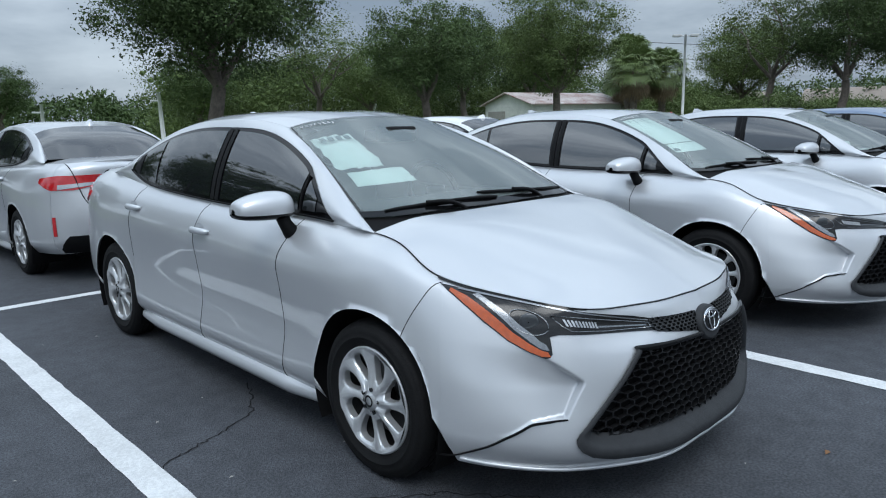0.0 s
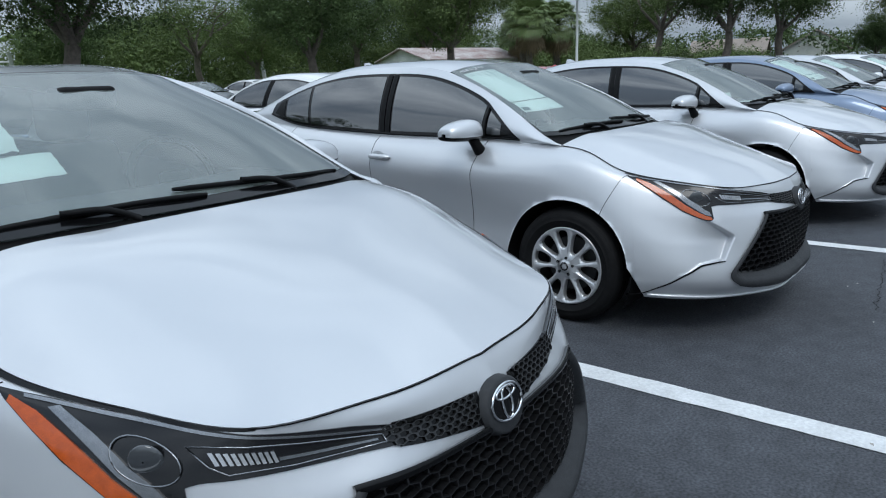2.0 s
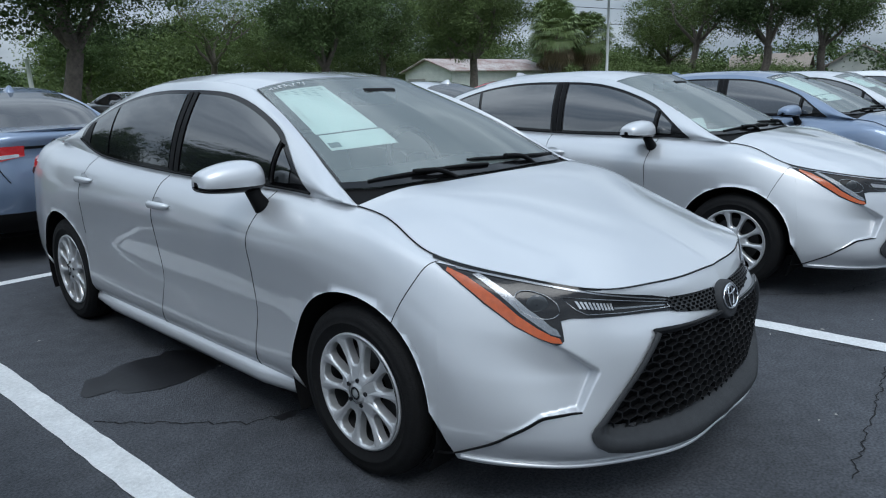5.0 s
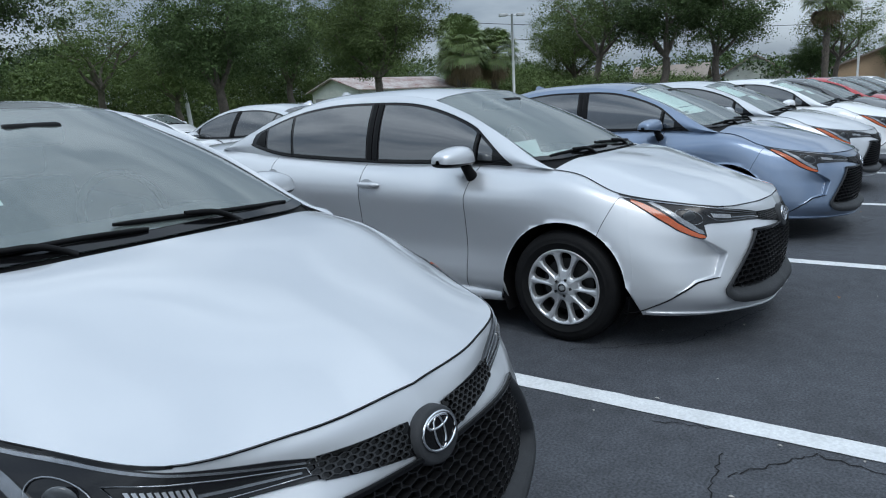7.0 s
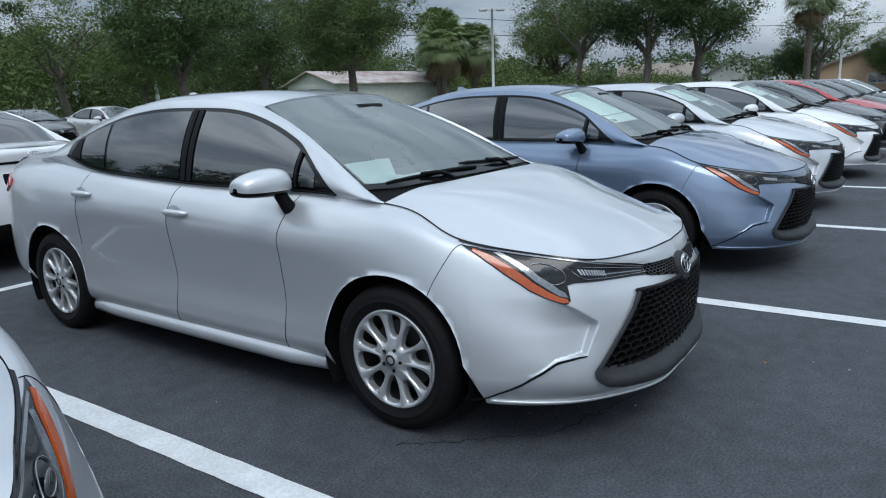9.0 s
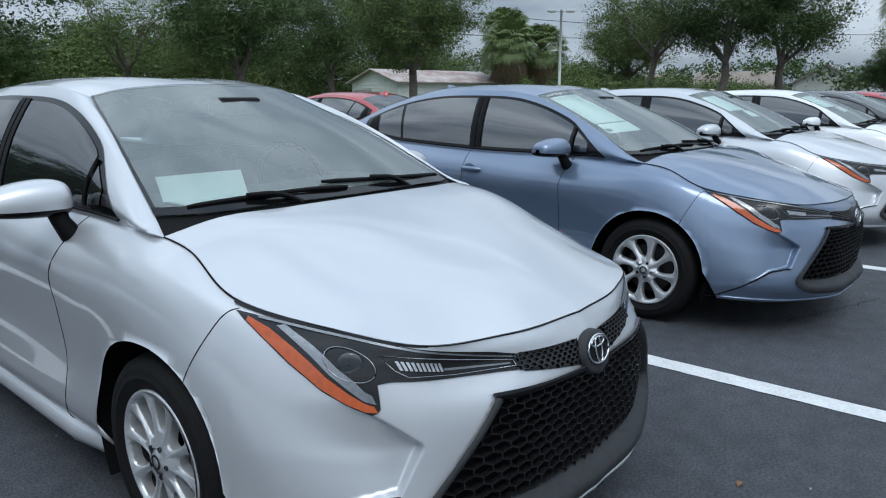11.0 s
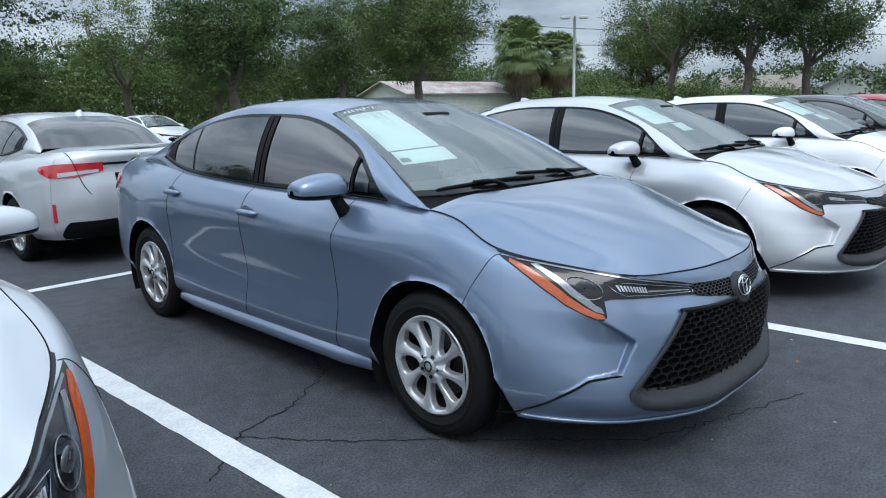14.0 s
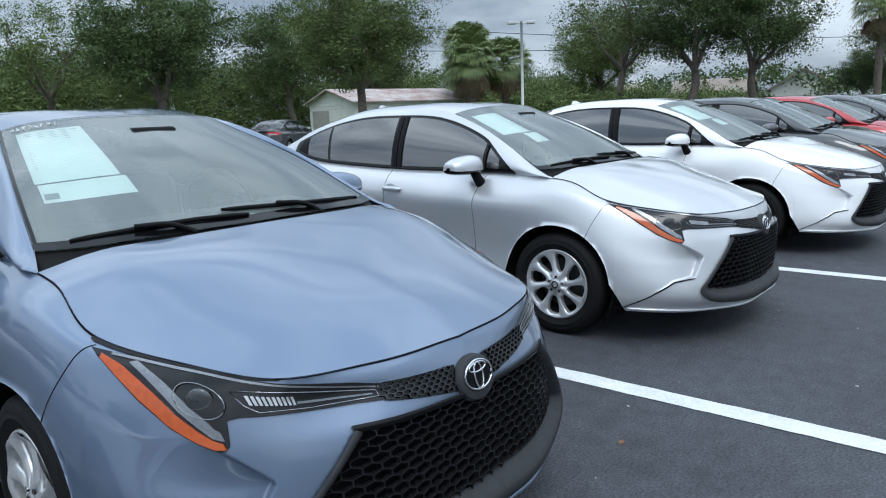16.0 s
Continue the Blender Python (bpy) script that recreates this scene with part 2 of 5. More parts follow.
# ---------------------------------------------------------------- the sedan
# Half body as seven rings that run from the middle of the nose round the flank to the middle of the tail:
# (half width, length from the front axle, height) at fourteen stations each.
RING_LIP = [(0, -.93, .19), (.33, -.90, .19), (.56, -.77, .195), (.69, -.66, .20), (.825, -.44, .21), (.835, 0, .21), (.81, .42, .20),
            (.80, 1.35, .19), (.81, 2.25, .20), (.835, 2.7, .22), (.80, 3.1, .25), (.70, 3.42, .26), (.45, 3.55, .27), (0, 3.58, .27)]
RING_SILL = [(0, -.96, .29), (.36, -.92, .29), (.615, -.805, .295), (.75, -.655, .31), (.862, -.40, .32), (.882, 0, .33), (.874, .42, .30),
             (.872, 1.35, .29), (.876, 2.25, .30), (.882, 2.7, .33), (.86, 3.1, .34), (.76, 3.44, .36), (.48, 3.64, .38), (0, 3.67, .38)]
RING_LOW = [(0, -.955, .46), (.37, -.915, .46), (.575, -.80, .465), (.725, -.64, .47), (.85, -.39, .48), (.885, 0, .50), (.858, .42, .48),
            (.846, 1.35, .48), (.862, 2.25, .50), (.89, 2.7, .52), (.865, 3.1, .53), (.77, 3.45, .55), (.50, 3.66, .56), (0, 3.69, .56)]
RING_MID = [(0, -.935, .58), (.37, -.885, .59), (.58, -.755, .595), (.70, -.60, .60), (.825, -.36, .62), (.885, 0, .66), (.868, .42, .65),
            (.862, 1.35, .65), (.874, 2.25, .68), (.89, 2.7, .70), (.855, 3.1, .70), (.76, 3.45, .70), (.50, 3.65, .72), (0, 3.68, .72)]
RING_HIGH = [(0, -.91, .66), (.30, -.86, .665), (.555, -.735, .68), (.675, -.57, .70), (.79, -.34, .73), (.865, 0, .79), (.872, .42, .79),
             (.874, 1.35, .80), (.878, 2.25, .83), (.866, 2.7, .85), (.83, 3.1, .86), (.745, 3.45, .87), (.50, 3.62, .89), (0, 3.65, .90)]
RING_SHOULDER = [(0, -.885, .71), (.30, -.845, .713), (.54, -.73, .722), (.655, -.54, .75), (.765, -.31, .795), (.815, 0, .885), (.80, .40, .90),
                 (.822, 1.35, .91), (.815, 2.25, .945), (.80, 2.7, .97), (.76, 3.1, .99), (.69, 3.44, 1.0), (.48, 3.62, 1.02), (0, 3.665, 1.03)]
RING_TOP = [(0, -.87, .735), (.30, -.83, .737), (.523, -.735, .744), (.635, -.53, .772), (.735, -.29, .82), (.728, -.02, .925), (.732, .38, .952),
            (.756, 1.35, .962), (.748, 2.25, 1.0), (.71, 2.7, 1.03), (.66, 3.1, 1.05), (.60, 3.42, 1.06), (.45, 3.57, 1.07), (0, 3.61, 1.075)]
RINGS = np.array([RING_LIP, RING_SILL, RING_LOW, RING_MID, RING_HIGH, RING_SHOULDER, RING_TOP])
U = np.concatenate([[0], np.cumsum(np.linalg.norm(np.diff(RINGS[2], axis=0), axis=1))])
V = np.arange(7.0)
UEND = U[-1]
HUBS, HUB_Z, ARCH, TYRE = (0.0, 2.7), 0.312, 0.366, 0.316


NET = RINGS.transpose(1, 0, 2)


def skin(u, v):
    """The body's surface (right half) at u along and v up."""
    u, v = np.asarray(u, float), np.asarray(v, float)
    rings = spline(u, U, NET)
    m = np.empty_like(rings)
    m[..., 0, :], m[..., -1, :] = rings[..., 1, :] - rings[..., 0, :], rings[..., -1, :] - rings[..., -2, :]
    m[..., 1:-1, :] = (rings[..., 2:, :] - rings[..., :-2, :]) / 2
    i = np.clip(np.floor(v).astype(int), 0, 5)
    x = (v - i)[..., None]
    pick = lambda a, j: np.take_along_axis(a, j[..., None, None], -2)[..., 0, :]
    return (2 * x**3 - 3 * x**2 + 1) * pick(rings, i) + (x**3 - 2 * x**2 + x) * pick(m, i) + (3 * x**2 - 2 * x**3) * pick(rings, i + 1) + (x**3 - x**2) * pick(m, i + 1)


def normals(P):
    a, b = np.gradient(P, axis=0), np.gradient(P, axis=1)
    n = np.cross(a, b)
    return n / np.maximum(np.linalg.norm(n, axis=2, keepdims=True), 1e-9)


def bisect(f, lo, hi, steps=26):
    lo, hi = np.array(lo, float), np.array(hi, float)
    for _ in range(steps):
        mid = (lo + hi) / 2
        below = f(mid) < 0
        lo, hi = np.where(below, mid, lo), np.where(below, hi, mid)
    return (lo + hi) / 2


def u_at_y(y, v=2.0):
    """Where along the flank the body is y metres behind the front axle."""
    return float(bisect(lambda u: skin(u, np.full_like(u, v))[..., 1] - y, np.array(U[1]), np.array(U[12])))


def v_at_z(u, z):
    return bisect(lambda v: skin(u, v)[..., 2] - z, np.zeros_like(u), np.full_like(u, 6.0), 16)


def on_front(x, z):
    """Points of the nose at half width x and height z, and the outward direction there."""
    x, z = np.broadcast_arrays(np.asarray(x, float), np.asarray(z, float))
    s = np.sign(x) + (x == 0)
    g = lambda u: skin(u, v_at_z(u, z))[..., 0] - abs(x)
    u = bisect(g, np.zeros(x.shape), np.full(x.shape, U[5]), 16)
    v = v_at_z(u, z)
    p, pu, pv = skin(u, v), skin(u + 0.01, v), skin(u, np.minimum(v + 0.02, 6.0))
    q = skin(u, np.minimum(v + 0.02, 6.0) - 0.04)
    n = np.cross(pu - p, pv - q)
    n /= np.maximum(np.linalg.norm(n, axis=-1, keepdims=True), 1e-9)
    n *= -np.sign(n[..., 1:2]) * 1.0
    p, n = p.copy(), n.copy()
    p[..., 0] *= s
    n[..., 0] = abs(n[..., 0]) * s
    return p, n


def half(P, side):
    """The right half's points, or mirrored to the left (side 1)."""
    Q = np.array(P, float)
    Q[..., 0] *= side
    return Q


def panel(name, P, mat, parent, inside, flange=0.014, label="", shape=None):
    """A sheet of body with its edges folded in, facing away from the point inside."""
    P = np.asarray(P, float)
    N = normals(P)
    if ((P - np.array(inside)) * N).sum() < 0:
        P = P[::-1]
        N = normals(P)
    s = shape or Shape()
    s.grid(P)
    if flange:
        for E, M in ((P[0], N[0]), (P[-1][::-1], N[-1][::-1]), (P[::-1, 0], N[::-1, 0]), (P[:, -1], N[:, -1])):
            s.grid(np.stack([E - M * flange, E]))
    return s.make(name, mat, parent, label) if shape is None else s


def flank(name, u0, u1, mat, parent, side, v0=0.0, v1=6.0, step=0.045, rows=21, arches=True, fold=0.014):
    """A panel of the flank between two stations, cut round the wheel arches."""
    n = max(4, int((u1 - u0) / step))
    us = list(np.linspace(u0, u1, n))
    if arches:
        for h in HUBS:
            e0, e1 = u_at_y(h - ARCH, 1.0), u_at_y(h + ARCH, 1.0)
            us += [e0 + (e1 - e0) * (1 - math.cos(t)) / 2 for t in np.linspace(0.02, math.pi - 0.02, 26)]
            us += [e0 - 0.001, e1 + 0.001]
    us = np.array(sorted({round(float(q), 5) for q in us if u0 <= q <= u1}))
    lo = np.full(len(us), v0)
    if arches:
        vs = np.linspace(0, 4.5, 90)
        for h in HUBS:
            for k, q in enumerate(us):
                S = skin(np.full(90, q), vs)
                inside = np.hypot(S[:, 1] - h, S[:, 2] - HUB_Z) < ARCH
                if inside.any():
                    j = np.nonzero(inside)[0].max()
                    d = np.hypot(S[:, 1] - h, S[:, 2] - HUB_Z) - ARCH
                    lo[k] = vs[j] + (vs[j + 1] - vs[j]) * (-d[j]) / (d[j + 1] - d[j])
    P = np.empty((len(us), rows, 3))
    w = np.linspace(0, 1, rows)
    for k, q in enumerate(us):
        P[k] = skin(np.full(rows, q), np.maximum(v0 + (v1 - v0) * w, lo[k]))
    return panel(name, half(P, side), mat, parent, (0, 1.4, 0.6), fold)


def coons(front, rear, middle, side):
    """A patch between four curves; front and rear run from the middle outwards, middle and side from front to rear."""
    n, m = len(middle), len(front)
    a = np.linspace(0, 1, m)[None, :, None]
    b = np.linspace(0, 1, n)[:, None, None]
    F, R, M, S = front[None], rear[None], middle[:, None], side[:, None]
    return (1 - b) * F + b * R + (1 - a) * M + a * S - ((1 - a) * (1 - b) * F[:, :1] + a * (1 - b) * F[:, -1:] + (1 - a) * b * R[:, :1] + a * b * R[:, -1:])


def curve(pts, n, knots=None):
    pts = np.array(pts, float)
    k = np.concatenate([[0], np.cumsum(np.linalg.norm(np.diff(pts, axis=0), axis=1))]) if knots is None else np.array(knots)
    return spline(np.linspace(k[0], k[-1], n), k, pts)


def both(P):
    """A right-half patch whose first column is the middle line, with its mirror image."""
    return np.concatenate([half(P[:, :0:-1], -1), P], axis=1)


# roof rail, from the foot of the windscreen pillar to the foot of the rear pillar
RAIL = np.array([(.731, .095, .940), (.718, .20, .974), (.655, .45, 1.115), (.575, .80, 1.275), (.535, 1.10, 1.36), (.545, 1.55, 1.392), (.545, 2.00, 1.378), (.562, 2.40, 1.308), (.612, 2.80, 1.170), (.67, 3.08, 1.052)])


def rail(y):
    return spline(y, RAIL[:, 1], RAIL)


TOP_U = np.linspace(U[4], U[11], 500)
TOP_LINE = skin(TOP_U, np.full(500, 6.0))


def belt(y):
    """The upper edge of the flank at y."""
    return np.stack([np.interp(y, TOP_LINE[:, 1], TOP_LINE[:, j]) for j in range(3)], -1)


def greenhouse(y, z, out=0.0):
    """The side of the cabin (right half) at y and height z."""
    y, z = np.broadcast_arrays(np.asarray(y, float), np.asarray(z, float))
    a, b = belt(y), rail(y)
    h = np.clip((z - a[..., 2]) / np.maximum(b[..., 2] - a[..., 2], 0.02), 0, 1)
    x = a[..., 0] + (b[..., 0] - a[..., 0]) * h + 0.030 * np.sin(math.pi * h)
    return np.stack([x + out, y, z + out * 0.35], -1)


WIN_Y = (.365, 2.68)


def win_low(y):
    return belt(y)[..., 2] + 0.012 + 0.05 * np.clip((y - 2.2) / 0.48, 0, 1) ** 2


def win_high(y):
    return np.maximum(rail(y)[..., 2] - 0.036 - 0.070 * np.clip(1 - (y - .36) / .30, 0, 1) - 0.012 * np.clip((y - 2.2) / 0.5, 0, 1), win_low(y) + 0.004)


def pane(y0, y1, inset, out, slant0=0.0, slant1=0.0, n=22):
    """A window in the side of the cabin; the slants lean its upright edges."""
    P = np.empty((n, 8, 3))
    w = np.linspace(0, 1, 8)
    for i, t in enumerate(np.linspace(0, 1, n)):
        yy = y0 + (y1 - y0) * t + (slant0 * (1 - t) + slant1 * t) * (w - 0.0)
        yy = np.clip(yy, WIN_Y[0] + inset, WIN_Y[1] - inset)
        lo, hi = win_low(yy) + inset, win_high(yy) - inset
        P[i] = greenhouse(yy, lo + np.maximum(hi - lo, 0.002) * w, out)
    return P


def lathe(profile, seg=48):
    """A solid of revolution about the x axis from (x, radius) pairs."""
    pr = np.array(profile, float)
    t = np.linspace(0, 2 * math.pi, seg, endpoint=False)
    return np.stack([np.stack([np.full(len(pr), 0) + pr[:, 0], pr[:, 1] * math.cos(a), pr[:, 1] * math.sin(a)], -1) for a in t] + [np.stack([pr[:, 0], pr[:, 1], 0 * pr[:, 1]], -1)])


def wheel_face(kind):
    """The spoked face of a wheel: sectors, each round an opening with a folded edge, that look along x."""
    count = 8 if kind == "cover" else 10
    S = Shape()
    n, half_turn = 32, math.pi / count
    phi = np.linspace(0, 2 * math.pi, n, endpoint=False)
    c, s_ = np.cos(phi), np.sin(phi)
    square = 1 / np.maximum(abs(c), abs(s_))
    for k in range(count):
        odd = kind != "cover" and k % 2
        r0, r1 = (.078 if kind == "cover" else .098 if odd else .074), (.190 if kind == "cover" else .196)
        # openings: narrow at the hub, wide and rounded at the rim
        rad_h = (r0 + r1) / 2 + (r1 - r0) / 2 * np.sign(s_) * abs(s_) ** .7
        rib = np.interp(rad_h, [.07, .12, .19], [.011, .016, .027] if kind == "cover" else [.008, .0075, .012])
        wide = np.maximum(half_turn - rib / rad_h, .03) * (.82 if odd else 1.0)
        ang_h = wide * np.sign(c) * abs(c) ** .55
        rad_o = .128 + square * s_ * np.where(s_ > 0, .078, .086)
        ang_o = square * c * half_turn
        loops = []
        for w, dx in ((0, .004), (.45, .0025), (.86, -.002), (1, -.007), (1, -.035)):
            rad, ang = rad_o + (rad_h - rad_o) * w, ang_o + (ang_h - ang_o) * w
            dish = np.interp(rad, [.04, .07, .13, .185, .206], [-.004, -.010, -.014, -.009, -.005])
            turn = 2 * math.pi * (k + .5) / count + ang + (.16 if kind == "cover" else .0) * (rad - .05) / .15
            if kind == "cover":
                dx = dx - .009 * (ang / half_turn * (1 - abs(ang / half_turn)) * 2)
            loops.append(np.stack([dish + dx, rad * np.cos(turn), rad * np.sin(turn)], -1))
        S.grid(np.array(loops), close=True)
    bm = bmesh.new()
    vs = [bm.verts.new(p) for p in S.v]
    for f in S.f:
        bm.faces.new([vs[i] for i in f])
    bmesh.ops.remove_doubles(bm, verts=bm.verts[:], dist=.0006)
    bm.verts.index_update()
    one = Shape().add([v.co for v in bm.verts], [[v.index for v in f.verts] for f in bm.faces])
    bm.free()
    return one


def build_wheel(parent, place, out, kind):
    """A wheel whose face looks along out (1 or -1 in x): tyre, rim and spokes."""
    m = Matrix.Translation(place) @ Matrix.Rotation(0 if out > 0 else math.pi, 4, "Z")
    tyre = [(-.175, .21), (-.18, .26), (-.165, .300), (-.13, .314), (-.05, .316), (-.016, .306), (-.006, .297), (-.004, .290), (.001, .288), (.004, .270), (.003, .254), (.0055, .252), (.0055, .249), (.002, .246), (-.002, .226), (-.012, .214)]
    t = Shape().grid(lathe(tyre, 56)).moved(m).make("tyre", RUBBER, parent)
    for x in (-.06, -.095, -.13):
        Shape().grid(lathe([(x - .004, .3165), (x - .004, .3172), (x + .004, .3172), (x + .004, .3165)], 28)).moved(m).make("tread_groove", DARK, t)
    Shape().grid(lathe([(-.012, .214), (-.004, .212), (-.006, .203), (-.022, .198)], 56)).moved(m).make("rim", ALLOY, parent)
    # barrel and disc coloured near black, for the shade behind the spokes
    Shape().grid(lathe([(-.022, .198), (-.12, .19)], 40)).moved(m).make("rim_barrel", STEEL, parent)
    Shape().grid(lathe([(-.085, .150), (-.085, .06)], 40)).moved(m).make("brake_disc", STEEL, parent)
    Shape().grid(lathe([(-.13, .2), (-.13, .0)], 40)).moved(m).make("wheel_back", DARK, parent)
    wheel_face(kind).moved(m).make("wheel_face", ALLOY, parent, "silver eight-spoke wheel cover" if kind == "cover" else "silver ten-spoke alloy face", smooth=False)
    Shape().grid(lathe([(-.03, .052), (-.009, .050), (-.004, .042), (-.004, .034), (.003, .030), (.005, .0)], 32)).moved(m).make("hub_cap", ALLOY, parent)
    Shape().grid(lathe([(.0062, .024), (.0078, .022), (.0078, .018), (.0062, .016)], 24)).moved(m).make("cap_badge", LAMPDARK, parent)
    for i in range(5):
        a = 2 * math.pi * (i + 0.5) / 5
        c = Vector((-.004, .047 * math.cos(a), .047 * math.sin(a)))
        Shape().tube([c, c + Vector((.006, 0, 0))], .0085, 8).moved(m).make("lug_nut", LAMPDARK, parent)


def front_poly(rows, out, n=24):
    """A patch on the nose between pairs of points (x, z) below and above, offset outwards."""
    rows = np.array(rows, float)
    t = np.concatenate([[0], np.cumsum(np.linalg.norm(np.diff((rows[:, 0] + rows[:, 1]) / 2, axis=0), axis=1))])
    R = np.stack([np.stack([np.interp(np.linspace(0, t[-1], n), t, rows[:, a, b]) for b in (0, 1)], -1) for a in (0, 1)], 1)
    w = np.linspace(0, 1, 9)[None, :, None]
    Q = R[:, :1] * (1 - w) + R[:, 1:] * w
    p, nrm = on_front(Q[..., 0], Q[..., 1])
    depth = np.interp(np.linspace(0, 1, 9), np.linspace(0, 1, len(out)), out) if hasattr(out, "__len__") else np.full(9, out)
    return p + nrm * depth[None, :, None]


def smooth(x):
    x = np.clip(x, 0, 1)
    return x * x * (3 - 2 * x)


def slit(x):
    """Height of the crease that runs from the bumper's fin down to the wheel arch."""
    return np.interp(x, [.63, .66, .72, .78, .82, .845], [.402, .399, .383, .326, .264, .205])


def cheek(x, z):
    """How deep the bumper's cheek lies behind the fin beside the grille."""
    edge = np.interp(z, [.24, .40, .516, .594, .62], [.660, .640, .574, .648, .665])
    d = 0.048 * smooth((x - edge) / 0.009) * smooth((z - slit(x)) / 0.009) * (1 - smooth((z - .50) / .13)) * np.clip((.83 - x) / .24, 0, 1) ** 1.4
    return d


# outline of the grille's surround and of its mesh (half width, height), from the middle of the apron round the corner to the top
SURROUND_OUT = np.array([(0, .222), (.2, .225), (.38, .236), (.50, .252), (.58, .274), (.622, .302), (.632, .330), (.618, .355), (.587, .39), (.51, .477), (.436, .562), (.398, .604)])
SURROUND_IN = np.array([(0, .300), (.2, .305), (.36, .312), (.47, .320), (.54, .331), (.566, .345), (.568, .357), (.561, .370), (.544, .392), (.474, .475), (.404, .555), (.368, .590)])


def grille_top(x):
    return np.interp(abs(x), [0, .20, .386], [.585, .592, .597])


def in_outline(line, x, z):
    """Roughly how far (x, z) lies inside one of the two outlines above."""
    side = np.interp(z, line[6:, 1], line[6:, 0]) - abs(x)
    low = z - np.interp(abs(x), line[:6, 0], line[:6, 1])
    return np.minimum(np.minimum(side * .75, low), grille_top(x) + .008 - z)


def mouth(x, z):
    """How deep the bumper falls back behind the grille."""
    return .085 * smooth((in_outline(SURROUND_OUT, x, z) - .012) / .014)


def strip(xs, lo, hi):
    return [((x, lo(x)), (x, hi(x))) for x in xs]


def honeycomb(inside, x0, x1, z0, z1, w, h, out, bar, swell=0.0, deep=0.0, thick=.012):
    """A net of flattened six-sided rings on the nose, w wide and h high each; swell makes the lower ones taller, deep sets them back."""
    S = Shape()
    rings = []
    rows = int((z1 - z0) / (h * .75)) + 1
    tall = lambda q: z0 + (z1 - z0) * ((q - z0) / (z1 - z0)) * (1 + swell - swell * (q - z0) / (z1 - z0))
    for r in range(rows):
        z = z0 + r * h * .75
        for c in range(int((x1 - x0) / w) + 2):
            x = x0 + c * w + (w / 2 if r % 2 else 0)
            if inside(x, tall(z)):
                rings.append([(x + q * w / 2 * sx, tall(z + q * h / 2 * sz)) for q in (1.04, 1.04 - bar) for sx, sz in ((0, 1), (1, .5), (1, -.5), (0, -1), (-1, -.5), (-1, .5))])
    R = np.array(rings)
    p, n = on_front(R[..., 0], R[..., 1])
    lift = out - deep * np.clip((z1 - R[..., 1:]) / (z1 - z0), 0, 1)
    front = p + n * lift
    back = p + n * (lift - thick)
    for a, b in zip(front, back):
        S.add(np.concatenate([a, b[6:]]), [(k, (k + 1) % 6, 6 + (k + 1) % 6, 6 + k) for k in range(6)] + [(6 + k, 6 + (k + 1) % 6, 12 + (k + 1) % 6, 12 + k) for k in range(6)])
    return S


def u_of_x(x, v):
    """Where round the tail the body is x wide."""
    return float(bisect(lambda u: x - skin(u, np.full_like(u, v))[..., 0], np.array(U[10]), np.array(UEND)))


def flank_patch(u0, u1, lo, hi, out, n=16, m=6):
    """A patch on the flank or tail between two stations and two heights."""
    us = np.linspace(u0, u1, n)
    P = np.empty((n, m, 3))
    for i, q in enumerate(us):
        t = i / (n - 1)
        z = np.linspace(lo(t), hi(t), m)
        P[i] = skin(np.full(m, q), v_at_z(np.full(m, q), z))
    return P + normals(P) * out * (1 if (normals(P)[..., 0].mean() + normals(P)[..., 1].mean() * (1 if u0 > U[8] else -1)) > 0 else -1)


def bumper_sheet(fine):
    """The whole front bumper as a net of points, with the grille's mouth and the sunken cheeks."""
    n = lambda k: max(6, int(k * fine))
    us = np.concatenate([np.linspace(0, .53, n(36)), np.linspace(.54, .86, n(76)), np.linspace(.875, U[4], n(10))])
    us = us[us <= U[4]]
    vs = np.concatenate([np.linspace(0, .5, n(4)), np.linspace(.53, 3.3, n(64)), np.linspace(3.45, 6, n(10))])
    P = np.stack([skin(np.full(len(vs), q), vs) for q in us])
    N = normals(P)
    N *= np.sign(-N[:6, :, 1].mean())
    P = P - N * (cheek(P[..., 0], P[..., 2]) + mouth(P[..., 0], P[..., 2]))[..., None]
    return np.concatenate([half(P[:0:-1], -1), P])


